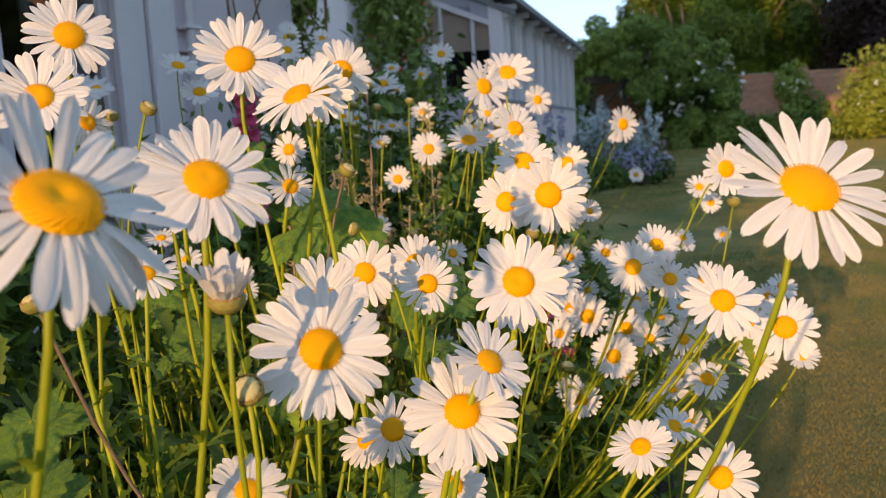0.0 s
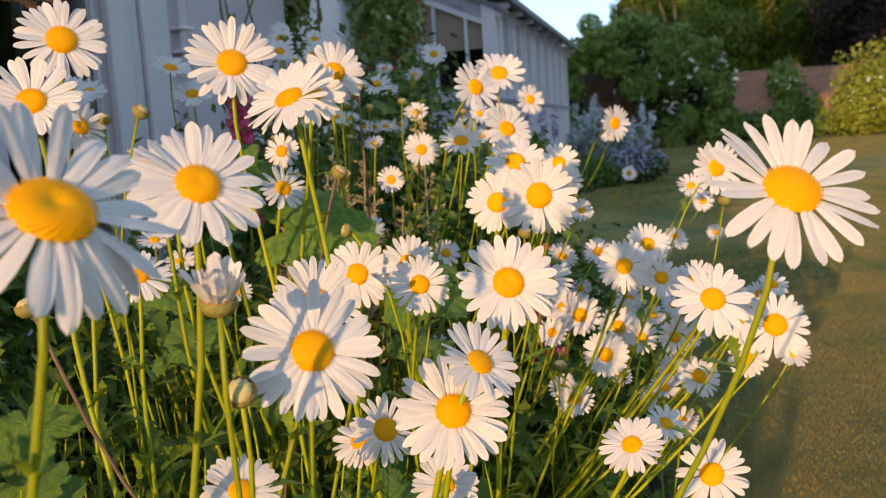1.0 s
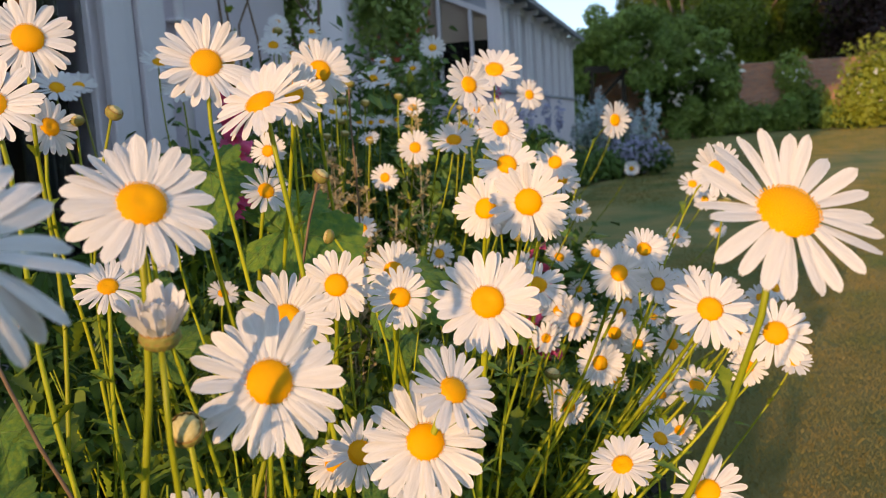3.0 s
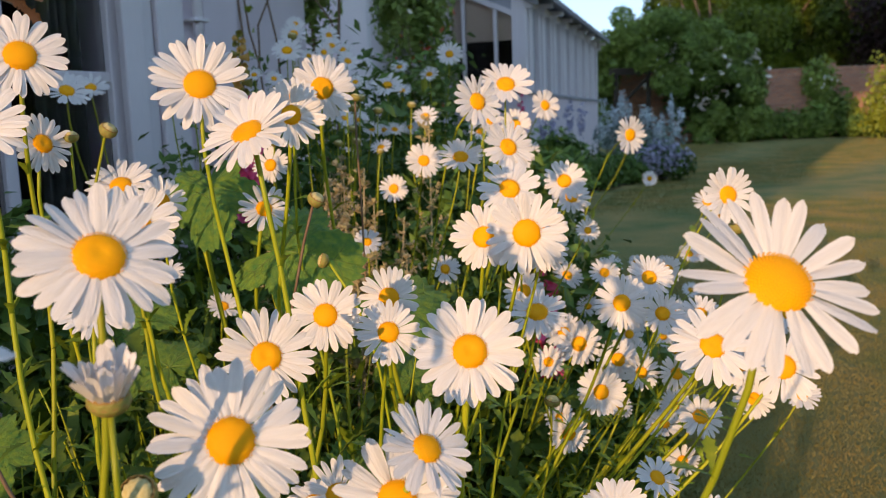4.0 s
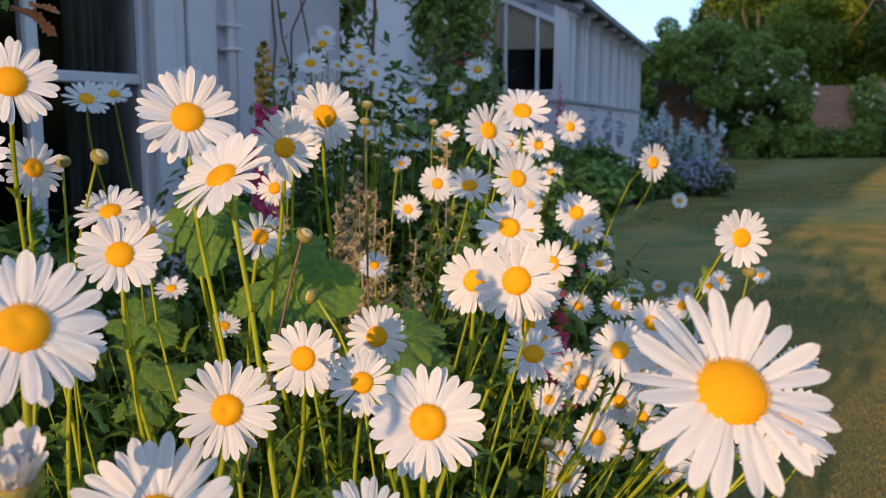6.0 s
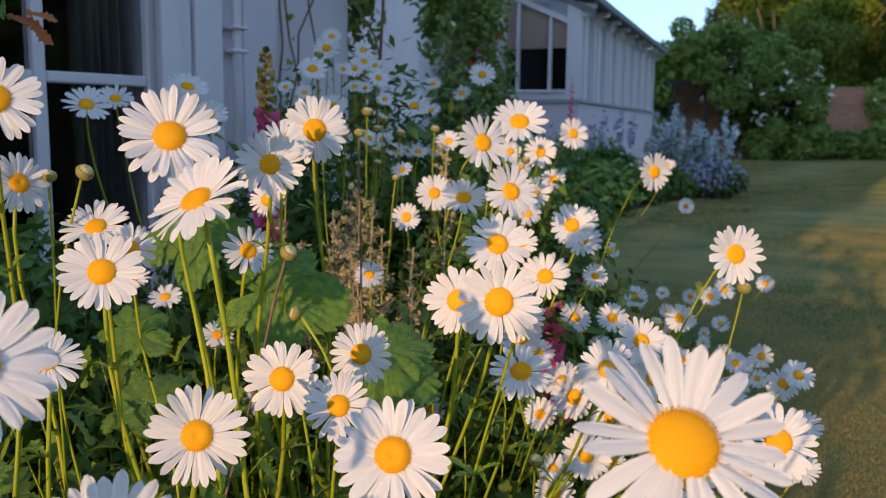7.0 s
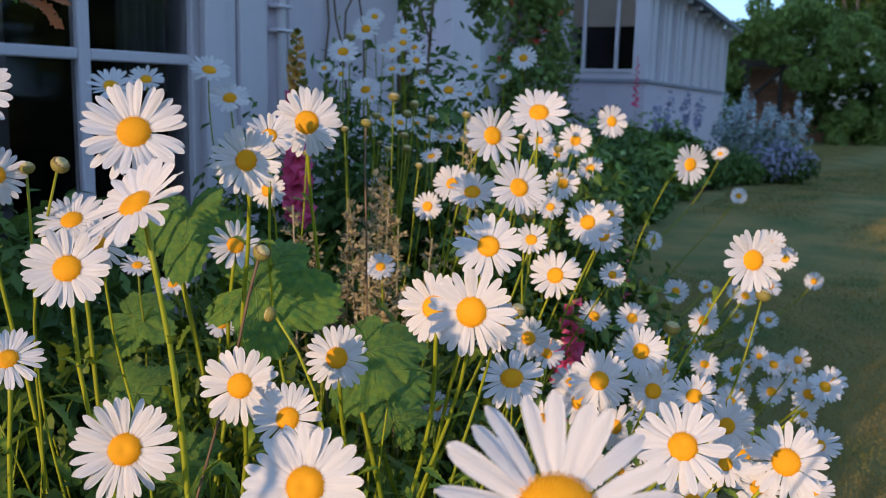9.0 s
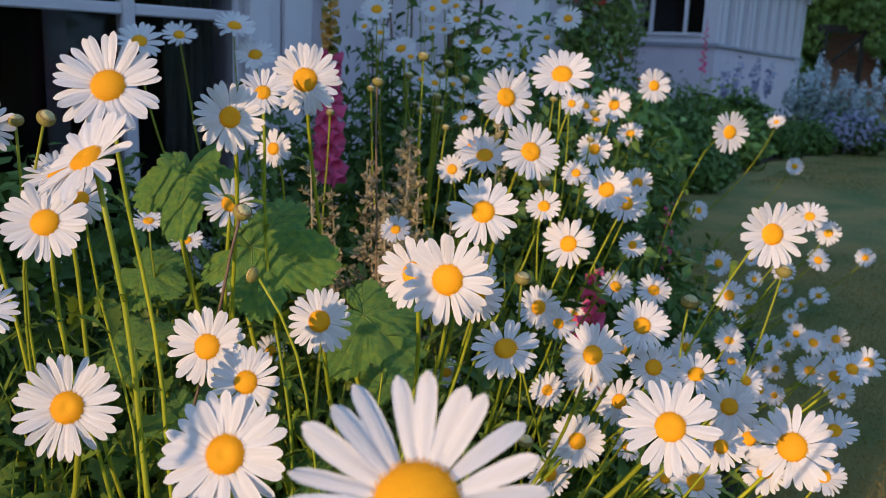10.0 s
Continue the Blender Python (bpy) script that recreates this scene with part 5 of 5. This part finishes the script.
part("beam", mesh_of("beam", *block(-1.0, 0.38, -0.09, 0.09, 2.22, 2.44, 0.01), TIMBER, False), arch)
part("brace", mesh_of("brace", *tube([(-0.50, 0, 1.42), (0.20, 0, 2.12)], 0.055, 4), TIMBER, False), arch)

brick_wall = new("brick_wall", mesh_of("brick_wall", *join(block(-4, 22, -0.12, 0.12, 0, 2.25, 0.01), block(-4, 22, -0.16, 0.16, 2.25, 2.33, 0.01), *[block(x - 0.22, x + 0.22, -0.26, 0.2, 0, 2.45, 0.01) for x in (-2.5, 0.2, 2.7, 5.35, 8.0, 11, 15, 19)], *[block(-4, 22, -0.135, -0.12, z, z + 0.067, 0.004) for z in [0.10 + 0.15 * k for k in range(14)]]), BRICK, False))
brick_wall.location = (6.5, 30.5, 0)
tagged(brick_wall, "old red brick garden wall with piers", "wall", kind="structure")

for i, (x, y, r, h) in enumerate(((9.3, 29.6, 0.6, 1.0), (10.3, 29.8, 0.7, 1.05), (11.2, 29.6, 0.5, 1.3), (12.2, 29.9, 0.5, 1.7), (8.4, 29.2, 0.6, 0.7), (12.6, 29.5, 0.7, 0.8), (14.0, 29.6, 0.8, 1.0))):
    shrub("border_bush", "dark green bush at the foot of the brick wall", x, y, mound(x, y, r, h), HEDGE, 1500, 0.09, 90 + i)
shrub("wall_rose", "climbing white rose on the brick wall", 11.5, 30.2, [(0, 0, 1.9, 0.65, 0.3, 0.75), (0.2, 0, 1.1, 0.4, 0.3, 0.8)], CLIMB, 2200, 0.09, 97, ([(0, -0.1, 2.0, 0.75, 0.35, 0.7)], WHITEROSE, 40, 0.07))
shrub("golden_shrub", "golden green sunlit shrub with white flowers", 12.9, 27.2, [(0, 0, 1.4, 1.2, 1.0, 1.5), (0.9, 0, 1.0, 1.0, 0.9, 1.1), (-0.5, -0.2, 0.8, 0.9, 0.8, 0.9), (2.2, 0.3, 1.1, 1.2, 1.0, 1.3)], GOLD, 9000, 0.09, 98, ([(0, -0.2, 1.3, 1.2, 0.9, 0.7), (1.5, -0.2, 1.1, 1.2, 0.9, 0.6)], WHITEROSE, 120, 0.07))


def tree(name, label, x, y, trunk, crown, material, count, size, seed):
    ob = new(name)
    ob.location = (x, y, 0)
    tagged(ob, label, "tree")
    r = random.Random(seed)
    limbs = [tube([(0, 0, 0), (0.1, 0, trunk * 0.5), (0, 0.1, trunk), (0.2, 0, trunk + 3)], [0.35, 0.28, 0.24, 0.08], 9)]
    for b in crown:
        limbs.append(tube([(0, 0, trunk * 0.8), (0.4 * b[0], 0.4 * b[1], 0.5 * (trunk + b[2])), b[:3]], [0.13, 0.07, 0.02], 6))
    part("trunk", mesh_of("trunk", *join(*limbs), BARK), ob)
    cloud_object("crown", material, crown, count, size, seed, ob, 0.5, 0.5)


def crown_of(r, z0, z1, spread, n, seed):
    d = random.Random(seed)
    return [(d.uniform(-spread, spread), d.uniform(-spread, spread), d.uniform(z0, z1), r * d.uniform(0.7, 1.2), r * d.uniform(0.7, 1.2), r * d.uniform(0.55, 0.9)) for k in range(n)]


tree("tree", "broad green tree with evening light on its crown", 15.0, 46, 2.5, crown_of(1.05, 2.6, 9.5, 4.6, 44, 5), TREE, 40000, 0.12, 101)
tree("tree", "broad green tree with evening light on its crown", 20.0, 44, 2.5, crown_of(1.05, 2.6, 9.5, 4.2, 38, 6), TREE, 38000, 0.13, 102)
tree("copper_beech", "dark copper-leaved beech tree beyond the wall", 20.5, 38, 2.0, crown_of(1.8, 2.8, 9.5, 3.4, 22, 8), COPPER, 26000, 0.12, 103)
tree("tree", "green tree rising behind the hedge", 9.6, 36, 2.0, crown_of(0.95, 2.6, 5.2, 2.0, 18, 9) + [(-2.3, 0.0, 4.5, 0.8, 0.8, 0.6), (-2.0, 0.2, 5.3, 0.8, 0.8, 0.6), (-1.7, 0.0, 6.1, 0.9, 0.8, 0.7), (-1.2, 0.2, 6.9, 0.9, 0.8, 0.7), (-0.3, 0.0, 6.3, 1.0, 0.9, 0.8)], TREE, 34000, 0.09, 104)
tree("tree", "broad green tree far behind the garden wall", 30, 48, 2.5, crown_of(2.6, 3.0, 9.0, 5.0, 16, 12), TREE, 15000, 0.22, 105)
tree("tree", "tall dark tree closing the view behind the garden", 23.5, 58, 3.0, crown_of(3.0, 3.0, 9.0, 7.0, 24, 14), TREE, 22000, 0.26, 106)
tree("tree", "low green tree seen over the garden wall", 5.6, 33.6, 1.2, crown_of(0.8, 1.6, 3.1, 1.7, 16, 19), HEDGE, 9000, 0.09, 108)
twig = new("hanging_twig")
twig.location = (-0.705, 1.40, 1.125)
tagged(twig, "drooping twig with green and rust-red leaves from the wall", "twig")
part("stem", mesh_of("stem", *tube([(-0.90, 0.80, 0.74), (-0.45, 0.4, 0.50), (-0.10, 0.02, 0.12), (0.0, 0.0, 0.0), (0.07, -0.02, -0.03)], [0.005, 0.004, 0.0025, 0.002, 0.001], 6), TWIG), twig)
for i, (x, z, a, e, k) in enumerate(((0.0, -0.01, 240, 55, 0), (0.03, -0.015, 20, 15, 1), (0.07, -0.03, 330, 30, 1), (0.03, 0.02, 300, 60, 2), (-0.04, 0.04, 200, 40, 0), (0.06, -0.01, 60, 10, 1))):
    me = STEMLEAVES[i % 5].copy()
    me.materials[0] = (OCHRE, RUST, BIGLEAF)[k]
    part("leaf", me, twig, Matrix.Translation((x, 0, z)) @ pose(0, 0, 0, 60, e, a) @ Matrix.Diagonal((0.050, 0.055, 0.050, 1)), ("yellowing leaf", "rust-red leaf", "green leaf")[k])

# the garden is closed by tall hedges beside and behind the lawn
for i, (x, y, ux, uy, n) in enumerate(((19.0, -24.0, 0.0, 1.0, 9), (-1.0, -26.0, 1.0, 0.0, 5))):
    side_hedge = new("boundary_hedge")
    side_hedge.location = (x, y, 0)
    tagged(side_hedge, "tall dark green boundary hedge round the garden", "hedge")
    rr = random.Random(i)
    blobs = [(ux * 5 * k + rr.uniform(-1, 1), uy * 5 * k + rr.uniform(-1, 1), 2.0 + rr.uniform(-0.4, 0.8), 2.6, 2.6, 2.6) for k in range(n)]
    cloud_object("foliage", HEDGE, blobs, 9000, 0.32, 130 + i, side_hedge, 0.7)
    # darker core leaves stand in for shade deep inside the hedge
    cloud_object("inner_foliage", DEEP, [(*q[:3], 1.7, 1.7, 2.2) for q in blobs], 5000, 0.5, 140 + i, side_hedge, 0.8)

# tall trees added out of view, whose crowns shade the far lawn and the far trees
crown = [(2.2 + 0.8 * k, 0.5 * math.sin(2.2 * k), 4.45, 0.75, 0.8, 0.42) for k in range(-1, 2)] + [(1.9 + 0.8 * k, 0.6 * math.sin(1.3 * k), 6.6 + 0.5 * math.sin(2.6 * k), 0.9, 1.0, 1.0) for k in range(-2, 2)] + [(1.5, 0, 8.2, 1.8, 1.5, 1.2), (0.0, 0, 7.0, 1.8, 1.6, 1.6)]
tree("tree", "tall leafy tree added out of view to shade the lawn", -10.75, -13.6, 3.0, crown, HEDGE, 30000, 0.12, 107)
crown = [(1.9 * k, 1.1 * math.sin(1.9 * k), 12.0 + 1.6 * math.sin(2.7 * k + j) + 2.6 * j, 1.7, 1.7, 1.4) for k in range(-3, 4) for j in range(2)] + [(6.2, 0.5, 15.5, 1.4, 1.6, 1.5), (7.6, 0.0, 17.0, 1.3, 1.6, 1.5), (5.0, 0.3, 18.0, 1.5, 1.5, 1.4)]
tree("tree", "very tall leafy tree added out of view to shade the far trees", -13.4, -16.1, 7.0, crown, HEDGE, 30000, 0.22, 109)
